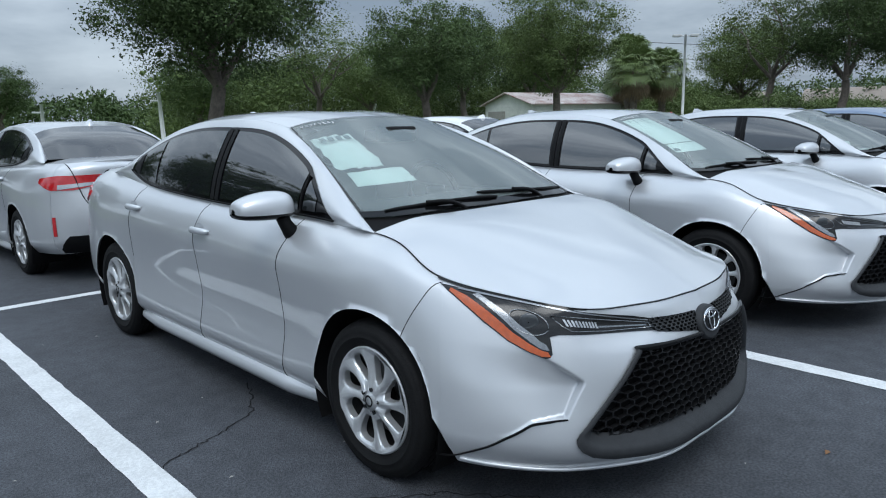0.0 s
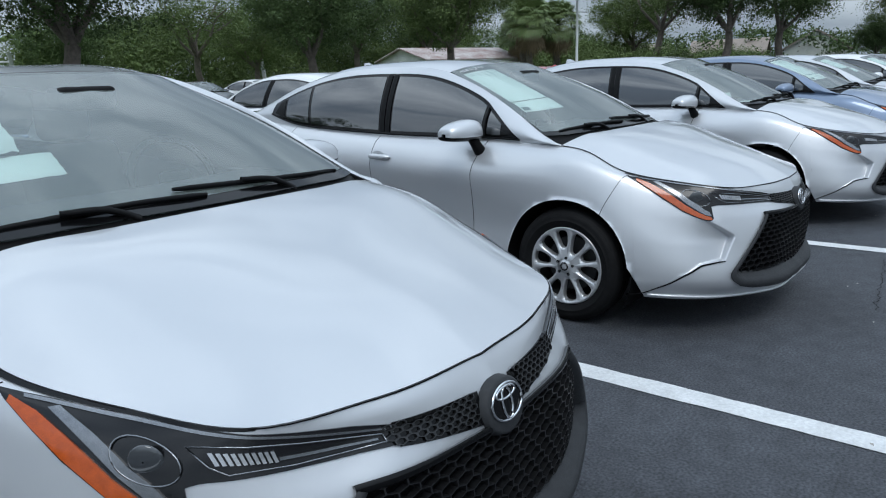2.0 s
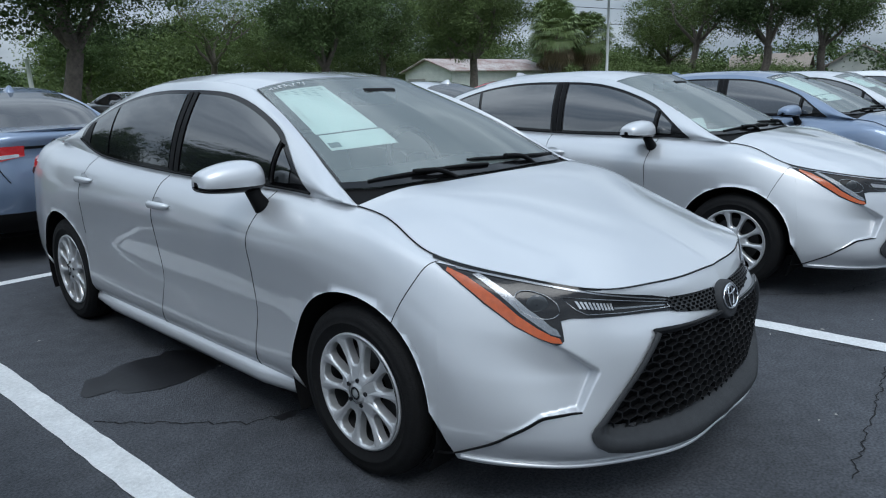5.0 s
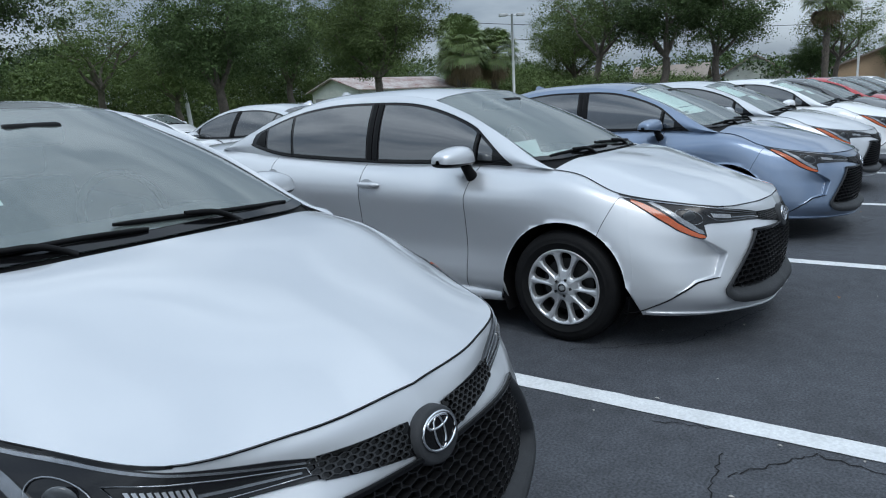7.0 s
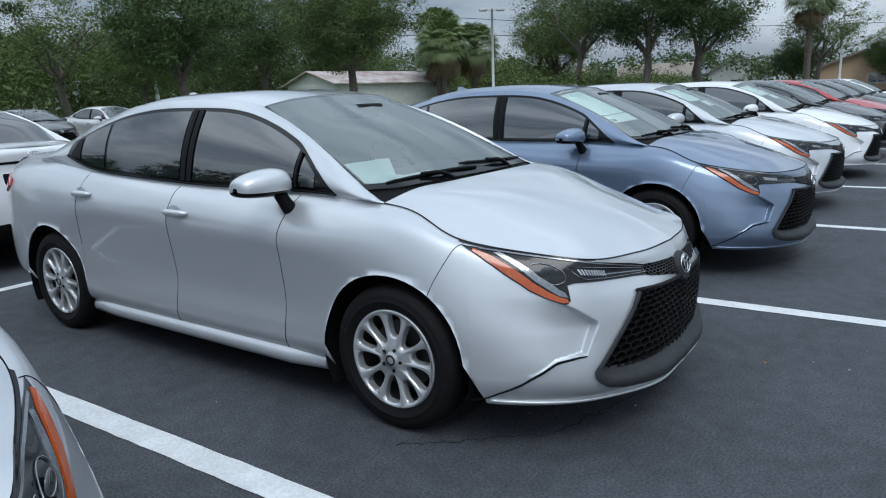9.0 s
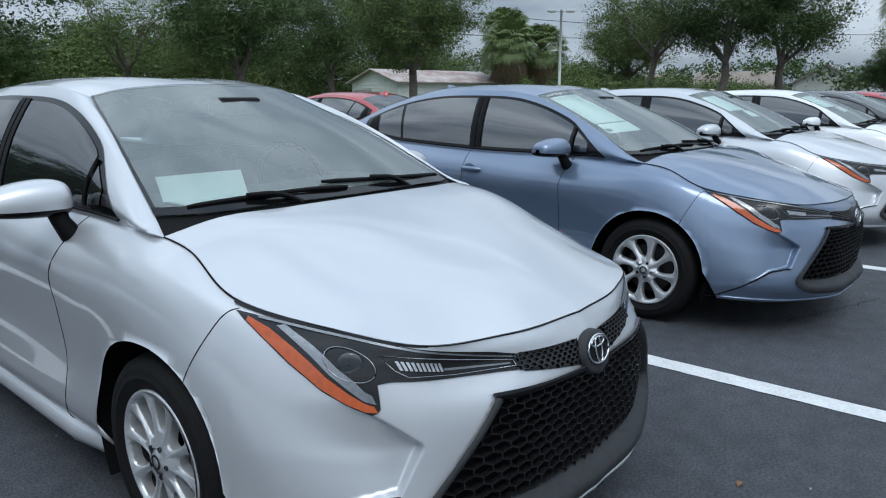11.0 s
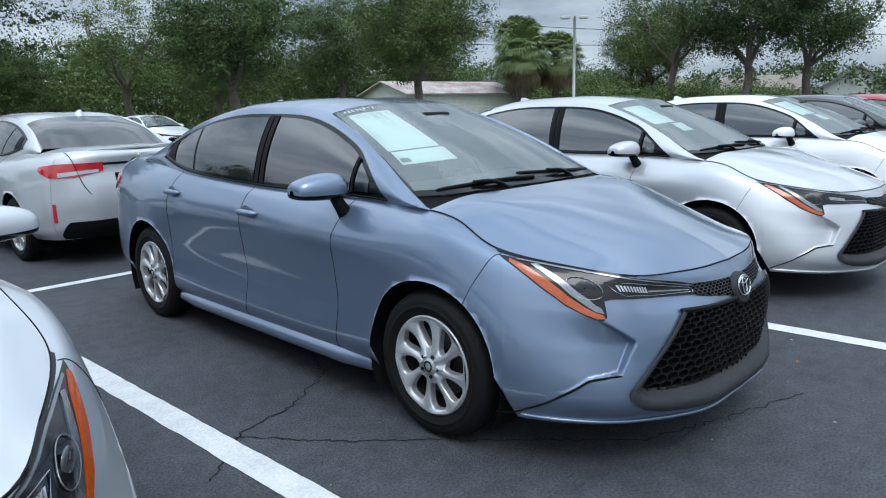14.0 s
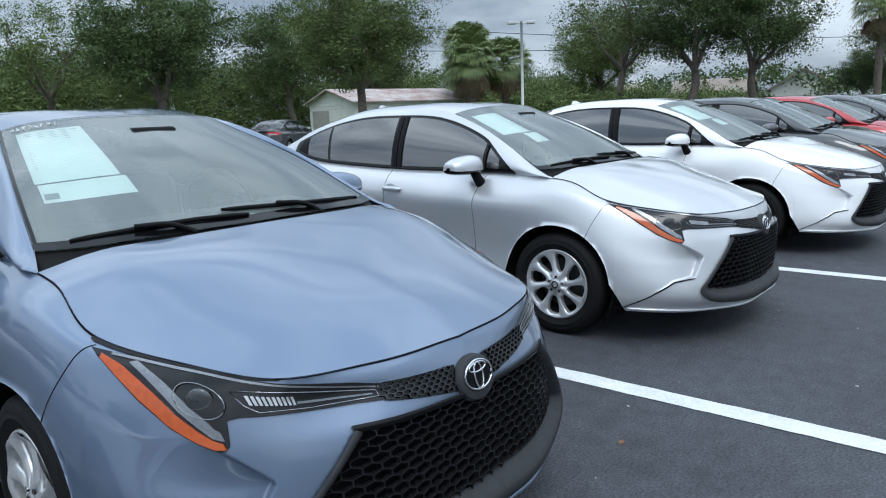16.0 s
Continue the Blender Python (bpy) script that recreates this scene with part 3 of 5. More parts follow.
def build_body(name, body, label):
    """A compact four-door sedan without wheels; its front axle stands over its origin, nose towards -y."""
    car = tagged(new(name), label, "car", "parked cars")
    mid = (0, 1.4, 0.6)
    g = 0.0022
    cuts = [U[4], u_at_y(.62), u_at_y(1.45), u_at_y(2.335), U[11]]
    for side in (-1, 1):
        for k, tag in enumerate(("fender", "front_door", "rear_door", "quarter_panel")):
            flank(tag, cuts[k] + (g if k else 0), cuts[k + 1] - g, body, car, side)
        for k in (1, 2):
            vs = np.linspace(.55, 5.96, 30)
            Shape().tube(half(skin(np.full(30, cuts[k]), vs), side), .0016, 6).make("door_gap", DARK, car)
        vs = np.linspace(2.45, 5.96, 20)
        Shape().tube(half(skin(np.full(20, cuts[3]), vs), side), .0014, 6).make("door_gap", DARK, car)
    # front bumper with its sunken cheeks
    panel("front_bumper", bumper_sheet(1.0), body, car, mid, 0)
    us = np.linspace(U[11] + g, UEND, 26)
    P = np.stack([skin(np.full(30, q), np.linspace(0, 6, 30)) for q in us])
    panel("rear_bumper", np.concatenate([P, half(P[-2::-1], -1)]), body, car, mid)
    # hood
    uh = u_at_y(.10, 6.0)
    front = skin(np.linspace(0, U[2], 18), np.full(18, 6.0))
    edge = skin(np.linspace(U[2], uh, 30), np.full(30, 6.0))
    back = curve([(0, .0, .995), (.35, .02, .99), (.58, .06, .98), edge[-1]], 18)
    middle = curve([front[0], (0, -.72, .808), (0, -.45, .893), (0, -.2, .952), back[0]], 30)
    H = coons(front, back, middle, edge)
    a = np.linspace(0, 1, 18)[None, :]
    b = np.linspace(0, 1, 30)[:, None]
    H[..., 2] += 0.020 * np.sin(math.pi * a) * np.sin(math.pi * b)
    # the raised shoulder that runs back from each headlight
    H[..., 2] += 0.004 * np.exp(-((a - .78) / .14) ** 2) * np.sin(math.pi * np.clip(b * 1.05, 0, 1))
    H = both(H)
    H[..., 2] += 0.004
    panel("hood", H, body, car, mid, 0.022)
    for side in (-1, 1):
        Shape().tube(half(edge[6:] + [.003, 0, .002], side), .0018, 6).make("hood_gap", DARK, car)
    nose = np.concatenate([half(front[:0:-1], -1), front])
    Shape().tube(nose + [0, -.003, .001], .0015, 6).make("hood_gap", DARK, car)
    # windscreen, roof, rear window, boot lid
    ws_low = curve([(0, .06, .995), (.35, .085, .995), (.60, .16, .985), (.69, .225, .985)], 18)
    ws_top = curve([(0, .93, 1.398), (.28, .96, 1.39), (.42, 1.01, 1.372), (.492, 1.06, 1.35)], 18)
    ws_mid = curve([ws_low[0], (0, .50, 1.222), ws_top[0]], 16)
    ws_edge = curve([ws_low[-1], (.605, .62, 1.182), ws_top[-1]], 16)
    W = coons(ws_low, ws_top, ws_mid, ws_edge)
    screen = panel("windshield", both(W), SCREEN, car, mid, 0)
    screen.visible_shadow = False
    for side in (-1, 1):
        panel("screen_frame", half(np.concatenate([W[:, -1:], W[:, -1:] * [.965, 1, 1]], 1), side) + [0, -.003, .003], GLOSS_BLACK, car, mid, 0)
    top_band = both(np.stack([W[-1] * .93 + W[-2] * .07, W[-1]]))
    panel("screen_top_band", top_band + [0, -.002, .003], GLOSS_BLACK, car, mid, 0)
    panel("screen_low_band", both(np.stack([W[0], W[0] * .35 + W[1] * .65])) + [0, -.003, .004], GLOSS_BLACK, car, mid, 0)
    C = both(np.stack([back - [0, 0, .012], back * .5 + ws_low * .5 - [0, 0, .030], ws_low - [0, 0, .006], W[1] * .7 + ws_low * .3 + [0, -.003, .004]]))
    panel("cowl", C, TRIM, car, mid, 0)
    rw_top = curve([(0, 2.38, 1.385), (.30, 2.37, 1.375), (.45, 2.35, 1.35), (.525, 2.32, 1.318)], 18)
    rw_low = curve([(0, 3.10, 1.095), (.30, 3.09, 1.092), (.48, 3.03, 1.085), (.60, 2.92, 1.08)], 18)
    rw_mid = curve([rw_top[0], (0, 2.76, 1.283), rw_low[0]], 12)
    rw_edge = curve([rw_top[-1], (.568, 2.62, 1.238), rw_low[-1]], 12)
    roof_mid = curve([ws_top[0], (0, 1.2, 1.428), (0, 1.65, 1.436), (0, 2.1, 1.420), rw_top[0]], 20)
    roof_edge = curve([ws_top[-1], (.51, 1.35, 1.392), (.515, 1.75, 1.396), (.518, 2.1, 1.368), rw_top[-1]], 20)
    panel("roof", both(coons(ws_top, rw_top, roof_mid, roof_edge)), body, car, mid, 0.01)
    panel("rear_window", both(coons(rw_top, rw_low, rw_mid, rw_edge)), REAR_PANE, car, mid, 0)
    ut = u_at_y(3.02, 6.0)
    tail = skin(np.linspace(UEND, U[12], 18), np.full(18, 6.0))
    lid_edge = skin(np.linspace(ut, U[12], 14), np.full(14, 6.0))
    lid_front = curve([rw_low[0], rw_low[5], rw_low[12], lid_edge[0]], 18)
    lid_mid = curve([rw_low[0], (0, 3.35, 1.10), tail[0] + [0, .03, .012]], 14)
    panel("trunk_lid", both(coons(lid_front, tail + [0, .03, .012], lid_mid, lid_edge)), body, car, mid)
    fin = Shape().add([(-.028, 2.18, 1.40), (.028, 2.18, 1.40), (.03, 2.36, 1.38), (-.03, 2.36, 1.38), (-.006, 2.31, 1.452), (.006, 2.31, 1.452), (.008, 2.345, 1.45), (-.008, 2.345, 1.45)],
                      [(0, 1, 5, 4), (1, 2, 6, 5), (2, 3, 7, 6), (3, 0, 4, 7), (4, 5, 6, 7)])
    fin.make("antenna_fin", body, car)
    for side in (-1, 1):
        ys = np.linspace(.10, 3.08, 66)
        P = np.empty((66, 10, 3))
        for i, y in enumerate(ys):
            za, zb = belt(y)[2] - 0.004, rail(y)[2]
            P[i] = greenhouse(np.full(10, y), np.linspace(za, max(zb, za + .003), 10))
        rim = np.concatenate([ws_edge[1:], roof_edge[1:], rw_edge[1:]])
        k = np.interp(ys, rim[:, 1], np.arange(len(rim)))
        inner = np.stack([np.interp(k, np.arange(len(rim)), rim[:, j]) for j in range(3)], -1)
        foot = np.array([edge[-1], ws_low[-1], ws_edge[1]])
        for i in np.nonzero(ys < ws_edge[1, 1])[0]:
            inner[i] = [np.interp(ys[i], foot[:, 1], foot[:, j]) for j in range(3)]
        m1 = P[:, -1] * .6 + inner * .4 + [0, 0, .006]
        panel("roof_rail", half(np.concatenate([P, m1[:, None], inner[:, None]], 1), side), body, car, mid, 0)
        panel("window_surround", half(pane(WIN_Y[0], WIN_Y[1], 0.0, 0.003, n=50), side), GLOSS_BLACK, car, mid, 0)
        for tag, y0, y1, s0, s1 in (("quarter_light", .50, .60, .0, .0), ("front_window", .640, 1.36, -.0, .05), ("rear_window_pane", 1.475, 2.17, .05, .09), ("rear_quarter_pane", 2.20, 2.48, .09, .05), ("rear_corner_trim", 2.505, 2.63, .05, -.02)):
            panel(tag, half(pane(y0, y1, 0.020, 0.006, s0, s1), side), TRIM if "trim" in tag else DARK_PANE, car, mid, 0)
        for y0, y1, s0, s1 in ((1.375, 1.412, .05, .05), (1.424, 1.460, .05, .05)):
            panel("pillar_trim", half(pane(y0, y1, 0.010, 0.008, s0, s1, 6), side), TRIM, car, mid, .003)
        Shape().tube(half(pane(.615, .622, .014, .009, 0, 0, 2)[0], side), .006, 5).make("window_bar", TRIM, car)
        lower = greenhouse(np.linspace(WIN_Y[0], WIN_Y[1], 40), win_low(np.linspace(WIN_Y[0], WIN_Y[1], 40)), .006)
        Shape().tube(half(lower, side), .0055, 6).make("belt_trim", TRIM, car)
    front_details(car, body, mid)
    side_details(car, body, mid)
    tail_details(car, body, mid)
    cabin_details(car, W, back)
    return car, W


def front_details(car, body, mid):
    # main grille: backing, honeycomb, frame and apron
    inside = lambda x, z: in_outline(SURROUND_IN, x, z) > -.003
    honeycomb(inside, -.60, .60, .300, .600, .050, .034, .004, .105, .35, .040, .022).make("grille_mesh", GRILLEBLACK, car, "black plastic honeycomb mesh", smooth=False)
    roofline = lambda x: np.minimum(grille_top(x), np.interp(abs(x), SURROUND_IN[:7:-1, 0], SURROUND_IN[:7:-1, 1]) + .004)
    panel("grille_back", front_poly(strip(np.linspace(-.575, .575, 49), lambda x: np.interp(abs(x), SURROUND_IN[:6, 0], SURROUND_IN[:6, 1]) - .012, roofline), (-.062, -.05, -.03), 49), DARK, car, mid, 0)
    pairs = np.stack([SURROUND_OUT, SURROUND_IN], 1)
    low = np.concatenate([pairs[7:0:-1] * [-1, 1], pairs[:8]])
    panel("grille_apron", front_poly(low, (.012, .015, .008, -.022, -.046), 80), APRON, car, mid, .010, "dark grey plastic apron")
    tx = np.linspace(-.40, .40, 33)
    panel("grille_frame", front_poly(strip(tx, lambda x: grille_top(x) - .006, lambda x: grille_top(x) + .016), (-.006, .010, .014, .013), 33), GLOSS_BLACK, car, mid, .012)
    for side in (-1, 1):
        panel("grille_frame", front_poly(pairs[7:] * [side, 1], (.012, .015, .010, -.010, -.040), 30), APRON, car, mid, .012)
        # upper grille wing
        rows = [((side * x, np.interp(x, [.06, .29], [.606, .645])), (side * x, np.interp(x, [.06, .29], [.676, .690]))) for x in np.linspace(.06, .285, 12)]
        panel("upper_grille", front_poly(rows, .004, 20), GLOSS_BLACK, car, mid, .004)
        ok = lambda x, z: np.interp(x, [.06, .29], [.612, .650]) < z < np.interp(x, [.06, .29], [.672, .686])
        S = honeycomb(ok, .09, .27, .61, .69, .024, .014, .010, .25)
        S.v = [(side * x, y, z) for x, y, z in S.v]
        S.make("upper_grille_mesh", GRILLEBLACK, car, smooth=False)
        # headlight
        rows = [((.282, .648), (.290, .688)), ((.36, .655), (.36, .706)), ((.45, .660), (.45, .722)), ((.523, .663), (.523, .736)), ((.60, .666), (.59, .752)), ((.622, .660), (.612, .756)),
                ((.632, .598), (.632, .762)), ((.648, .590), (.648, .768)), ((.675, .608), (.675, .776)), ((.705, .640), (.70, .786)), ((.735, .700), (.732, .796)), ((.750, .750), (.748, .802)), ((.758, .788), (.758, .806))]
        rows = [((side * a, b), (side * c, d)) for (a, b), (c, d) in rows]
        lamp = panel("headlight", front_poly(rows, .004, 60), LAMPDARK, car, mid, .004, "clear headlight with dark housing")
        am = [((.636, .598), (.638, .612)), ((.652, .597), (.650, .617)), ((.676, .613), (.668, .637)), ((.704, .645), (.690, .672)), ((.732, .703), (.712, .728)), ((.747, .750), (.730, .772)), ((.755, .785), (.748, .793))]
        panel("turn_signal", front_poly([((side * a, b), (side * c, d)) for (a, b), (c, d) in am], .009, 30), AMBER, lamp, mid, .006, "amber lens")
        ch = [((.634, .616), (.636, .636)), ((.650, .621), (.644, .643)), ((.664, .642), (.652, .664)), ((.684, .678), (.668, .692)), ((.702, .732), (.684, .739)), ((.716, .776), (.702, .778))]
        panel("light_guide", front_poly([((side * a, b), (side * c, d)) for (a, b), (c, d) in ch], .008, 30), LAMPTRIM, lamp, mid, .005, "grey light guide")
        tp = [((.300, .681), (.300, .685)), ((.45, .713), (.45, .717)), ((.58, .741), (.578, .746)), ((.66, .764), (.657, .769)), ((.735, .790), (.732, .794))]
        panel("chrome_brow", front_poly([((side * a, b), (side * c, d)) for (a, b), (c, d) in tp], .0075, 30), LAMPTRIM, lamp, mid, .004)
        loop = [(.306, .660), (.38, .664), (.47, .668), (.565, .674), (.585, .690), (.600, .722), (.53, .716), (.45, .703), (.38, .690), (.310, .676), (.306, .660)]
        lx, lz = np.array(loop).T
        lp, ln = on_front(side * lx, lz)
        Shape().tube(lp + ln * .007, .0018, 5).make("strip_trim", LAMPTRIM, lamp)
        mid_bar = [((.32, .667), (.32, .671)), ((.40, .675), (.40, .680)), ((.49, .682), (.49, .688))]
        panel("light_bar", front_poly([((side * a, b), (side * c, d)) for (a, b), (c, d) in mid_bar], .0075, 10), LAMPTRIM, lamp, mid, .003)
        for i in range(10):
            x = .492 + i * .0088
            zc = np.interp(x, [.49, .58], [.690, .703])
            panel("led_cell", front_poly([((side * x, zc - .010), (side * (x + .003), zc + .011)), ((side * (x + .0055), zc - .010), (side * (x + .0085), zc + .011))], .0085, 3), CLEARLENS, lamp, mid, .004)
        p, n = on_front(np.array([side * .648]), np.array([.700]))
        ball = Shape()
        ball.grid(np.array([[(p[0] + n[0] * (.004 + .010 * math.cos(t)) + .034 * math.sin(t) * (np.array([side * .35, .45, 0]) / .57 * math.cos(q) + np.array([0, 0, 1]) * math.sin(q))) for q in np.linspace(0, 2 * math.pi, 20)] for t in np.linspace(0.05, 1.6, 7)]))
        ball.make("projector_lens", LENSGLASS, lamp)
        ex, ez = np.array([.034 * math.cos(q) for q in np.linspace(0, 6.29, 26)]), np.array([.037 * math.sin(q) for q in np.linspace(0, 6.29, 26)])
        rp, rn = on_front(side * (.648 + ex), .700 + ez)
        Shape().tube(rp + rn * .007, .0020, 5).make("projector_ring", LAMPTRIM, lamp)
        # black joint between hood edge and headlight
        us = np.linspace(U[2] - .02, U[4] + .02, 26)
        J = np.stack([skin(np.full(3, q), np.array([5.72, 5.88, 6.0])) for q in us])
        J[..., 2] += .004
        J[..., 0] += .003
        panel("hood_joint", half(J, side), GLOSS_BLACK, car, mid, 0)
        # joint between bumper and fender, from headlight to wheel arch
        ua, ub = U[4] - .005, u_at_y(-.20, 3.0)
        t = np.linspace(0, 1, 14)
        q = ua + (ub - ua) * t
        vz = 5.55 + (float(v_at_z(np.array(ub), np.array(.615))) - 5.55) * t
        Shape().tube(half(skin(q, vz), side), .0017, 6).make("panel_joint", DARK, car)
        # crease between cheek and lower lip
        rows = [((side * x, slit(x) - .003), (side * x, slit(x) + .001 + .004 * math.sin(math.pi * (x - .638) / .204))) for x in np.linspace(.638, .842, 22)]
        panel("bumper_crease", front_poly(rows, .007, 26), TRIM, car, mid, .010)
    us = np.concatenate([-np.linspace(U[4] - .02, 0, 40)[:-1], np.linspace(0, U[4] - .02, 40)])
    L = skin(abs(us), np.full(len(us), .18))
    L[:, 0] *= np.sign(us)
    Shape().tube(L + [0, -.004, -.004], .007, 8).make("bumper_lip", body, car)
    # round badge on its pad
    p, n = on_front(np.array([0.0]), np.array([.634]))
    c = p[0] + n[0] * .008
    tilt = Matrix.Translation(c) @ Matrix.Rotation(radians(-14), 4, "X")
    pad = Shape().grid(np.array([[(r * 1.12 * math.cos(t), -d, r * .98 * math.sin(t) - .008) for t in np.linspace(0, 2 * math.pi, 33)] for r, d in ((.068, -.02), (.064, .002), (.058, .006), (.0, .008))])).moved(tilt)
    pad.make("badge_pad", APRON, car)
    ring = Shape()
    for rx, rz, cx, cz in ((.056, .040, 0, 0), (.017, .036, 0, -.002), (.035, .013, 0, .021)):
        ring.tube([(cx + rx * math.cos(t), -.010, cz + rz * math.sin(t)) for t in np.linspace(0, 2 * math.pi, 33)], .0034, 6, cap=False)
    disc = Shape().grid(np.array([[(.056 * r * math.cos(t), -.0085, .040 * r * math.sin(t)) for t in np.linspace(0, 2 * math.pi, 33)] for r in (1.0, .5, .01)]))
    disc.moved(tilt).make("badge_disc", GLOSS_BLACK, car)
    ring.moved(tilt).make("badge", CHROME, car, "chrome oval badge")


def side_details(car, body, mid):
    for side in (-1, 1):
        # door mirror: painted shell over a black foot
        t, q = np.meshgrid(np.linspace(0.02, math.pi - .02, 20), np.linspace(0, 2 * math.pi, 33), indexing="ij")
        pw = lambda a, e: np.sign(a) * abs(a) ** e
        x = .124 * np.cos(t)
        outer = np.clip(.5 + .5 * np.cos(t), 0, 1)
        y = .088 * pw(np.sin(t), .42) * pw(np.cos(q), .75) * (1 - .12 * outer)
        rise = np.where(np.sin(q) > 0, .092 * (1 - .34 * outer ** 1.6), .044 * (1 - .22 * outer))
        z = rise * pw(np.sin(t), .36) * pw(np.sin(q), .80)
        shell = np.stack([.900 + x, .665 + y + .16 * x, 1.000 + z], -1)
        S = Shape().grid(half(shell, side))
        qs = np.linspace(0, 2 * math.pi, 33)
        up = [f for k, f in enumerate(S.f) if math.sin((qs[k % 32] + qs[k % 32 + 1]) / 2) > -.10]
        dn = [f for k, f in enumerate(S.f) if math.sin((qs[k % 32] + qs[k % 32 + 1]) / 2) <= -.10]
        m = mesh_object("side_mirror", S.v, up, body, car, "painted mirror shell with black foot")
        mesh_object("mirror_lower", S.v, dn, GLOSS_BLACK, m)
        Shape().tube(half(np.array([(.765, .60, .885), (.80, .605, .903), (.818, .62, .945), (.825, .635, .985)]), side), [.034, .036, .03, .034], 10).make("mirror_foot", TRIM, m)
        Shape().box((side * .885 - .070, .742, .972), (side * .885 + .070, .752, 1.045), .005).make("mirror_glass", CHROME, m)
        # handles in their cups
        for y, zz in ((1.36, .842), (2.27, .893)):
            u = u_at_y(y, 4.0)
            p0 = skin(np.array(u), v_at_z(np.array(u), np.array(zz)))
            cup = Shape()
            cup.grid(np.array([[(p0[0] + .003 - .004 * (1 - r), y + .02 + .056 * r * math.cos(t), zz + .036 * r * math.sin(t)) for t in np.linspace(0, 2 * math.pi, 21)] for r in (1.0, .7, .3, 0.01)]))
            cup.v = [(side * a, b, c) for a, b, c in cup.v]
            cup.make("handle_cup", body, car)
            pts = [(p0[0] + .002, y - .085, zz - .002), (p0[0] + .020, y - .06, zz), (p0[0] + .030, y, zz + .002), (p0[0] + .028, y + .06, zz + .002), (p0[0] + .004, y + .09, zz + .002)]
            Shape().tube(half(curve(pts, 12), side), [.007, .014, .017, .018, .018, .018, .018, .018, .018, .017, .014, .007], 10).make("door_handle", body, car)
        # sill board
        ys = np.linspace(.40, 2.33, 30)
        R = np.stack([np.stack([np.interp(ys, [.4, .6, 2.1, 2.33], [.84, .872, .872, .85]) * k + o, ys, np.full(30, zz)], -1) for k, o, zz in ((1, -.05, .175), (1, -.004, .182), (1, .006, .205), (1, .002, .232), (1, -.012, .242), (1, -.03, .262))], 1)
        panel("side_sill", half(R, side), body, car, mid, .01)


def tail_details(car, body, mid):
    for side in (-1, 1):
        u0, u1 = u_at_y(3.30, 4.0), u_of_x(.36, 4.0)
        R = flank_patch(u0, u1, lambda t: np.interp(t, [0, .25, .6, 1], [.893, .832, .832, .882]), lambda t: np.interp(t, [0, .3, 1], [.93, .955, .965]), .010, 24)
        lamp = panel("tail_light", half(R, side), REDLENS, car, mid, .012, "red tail light with a clear lower lens")
        uc = u_of_x(.70, 4.0)
        Q = flank_patch(uc, u_of_x(.40, 4.0), lambda t: np.interp(t, [0, 1], [.838, .876]), lambda t: np.interp(t, [0, 1], [.878, .902]), .014, 12)
        panel("reverse_lens", half(Q, side), CLEARLENS, lamp, mid, .004)
        ur = u_at_y(3.46, 2.5)
        panel("rear_reflector", half(flank_patch(ur, ur + .032, lambda t: .43, lambda t: .60, .006, 4), side), REDLENS, car, mid, .006)
        D = flank_patch(u_of_x(.735, 1.0), UEND, lambda t: .272, lambda t: np.interp(t, [0, .12, 1], [.31, .43, .45]), .006, 24)
        panel("rear_valance", half(D, side), TRIM, car, mid, .006)
        G = flank_patch(u_of_x(.38, 5.0), UEND, lambda t: .935, lambda t: .958, .004, 16)
        panel("trunk_groove", half(G, side), TRIM, car, mid, 0)
        seam = [(.60, 5.95), (.60, 5.4), (.595, 4.9), (.575, 4.3), (.56, 3.8), (.53, 3.2), (.49, 2.75)]
        pts = np.array([skin(np.array(u_of_x(a, b)), np.array(b)) for a, b in seam]) + [.004, .010, 0]
        Shape().tube(half(curve(pts, 20), side), .0038, 6).make("trunk_gap", DARK, car)
        if side < 0:
            for k in range(7):
                Shape().box((-.56 + k * .026, 3.655, .808), (-.56 + k * .026 + .016, 3.668, .824)).make("trunk_letter_bar", CHROME, car)
    Shape().box((-.26, 3.655, .70), (.26, 3.676, .86), .006).make("plate_recess", TRIM, car)
    plate = Shape().box((-.155, 3.675, .705), (.155, 3.683, .855), .004).make("plate", PLATE, car, "white plate insert with a red and a blue band")
    Shape().box((-.13, 3.683, .795), (.13, 3.686, .83)).make("plate_band", PLATERED, plate, "red band")
    Shape().box((-.12, 3.683, .75), (.12, 3.686, .78)).make("plate_band", PLATEBLUE, plate, "blue band")
    ring = Shape()
    for rx, rz, cz in ((.055, .038, 0), (.018, .034, -.002)):
        ring.tube([(rx * math.cos(t), 3.70, .995 + cz + rz * math.sin(t)) for t in np.linspace(0, 2 * math.pi, 25)], .0045, 6, cap=False)
    ring.make("rear_badge", CHROME, car)


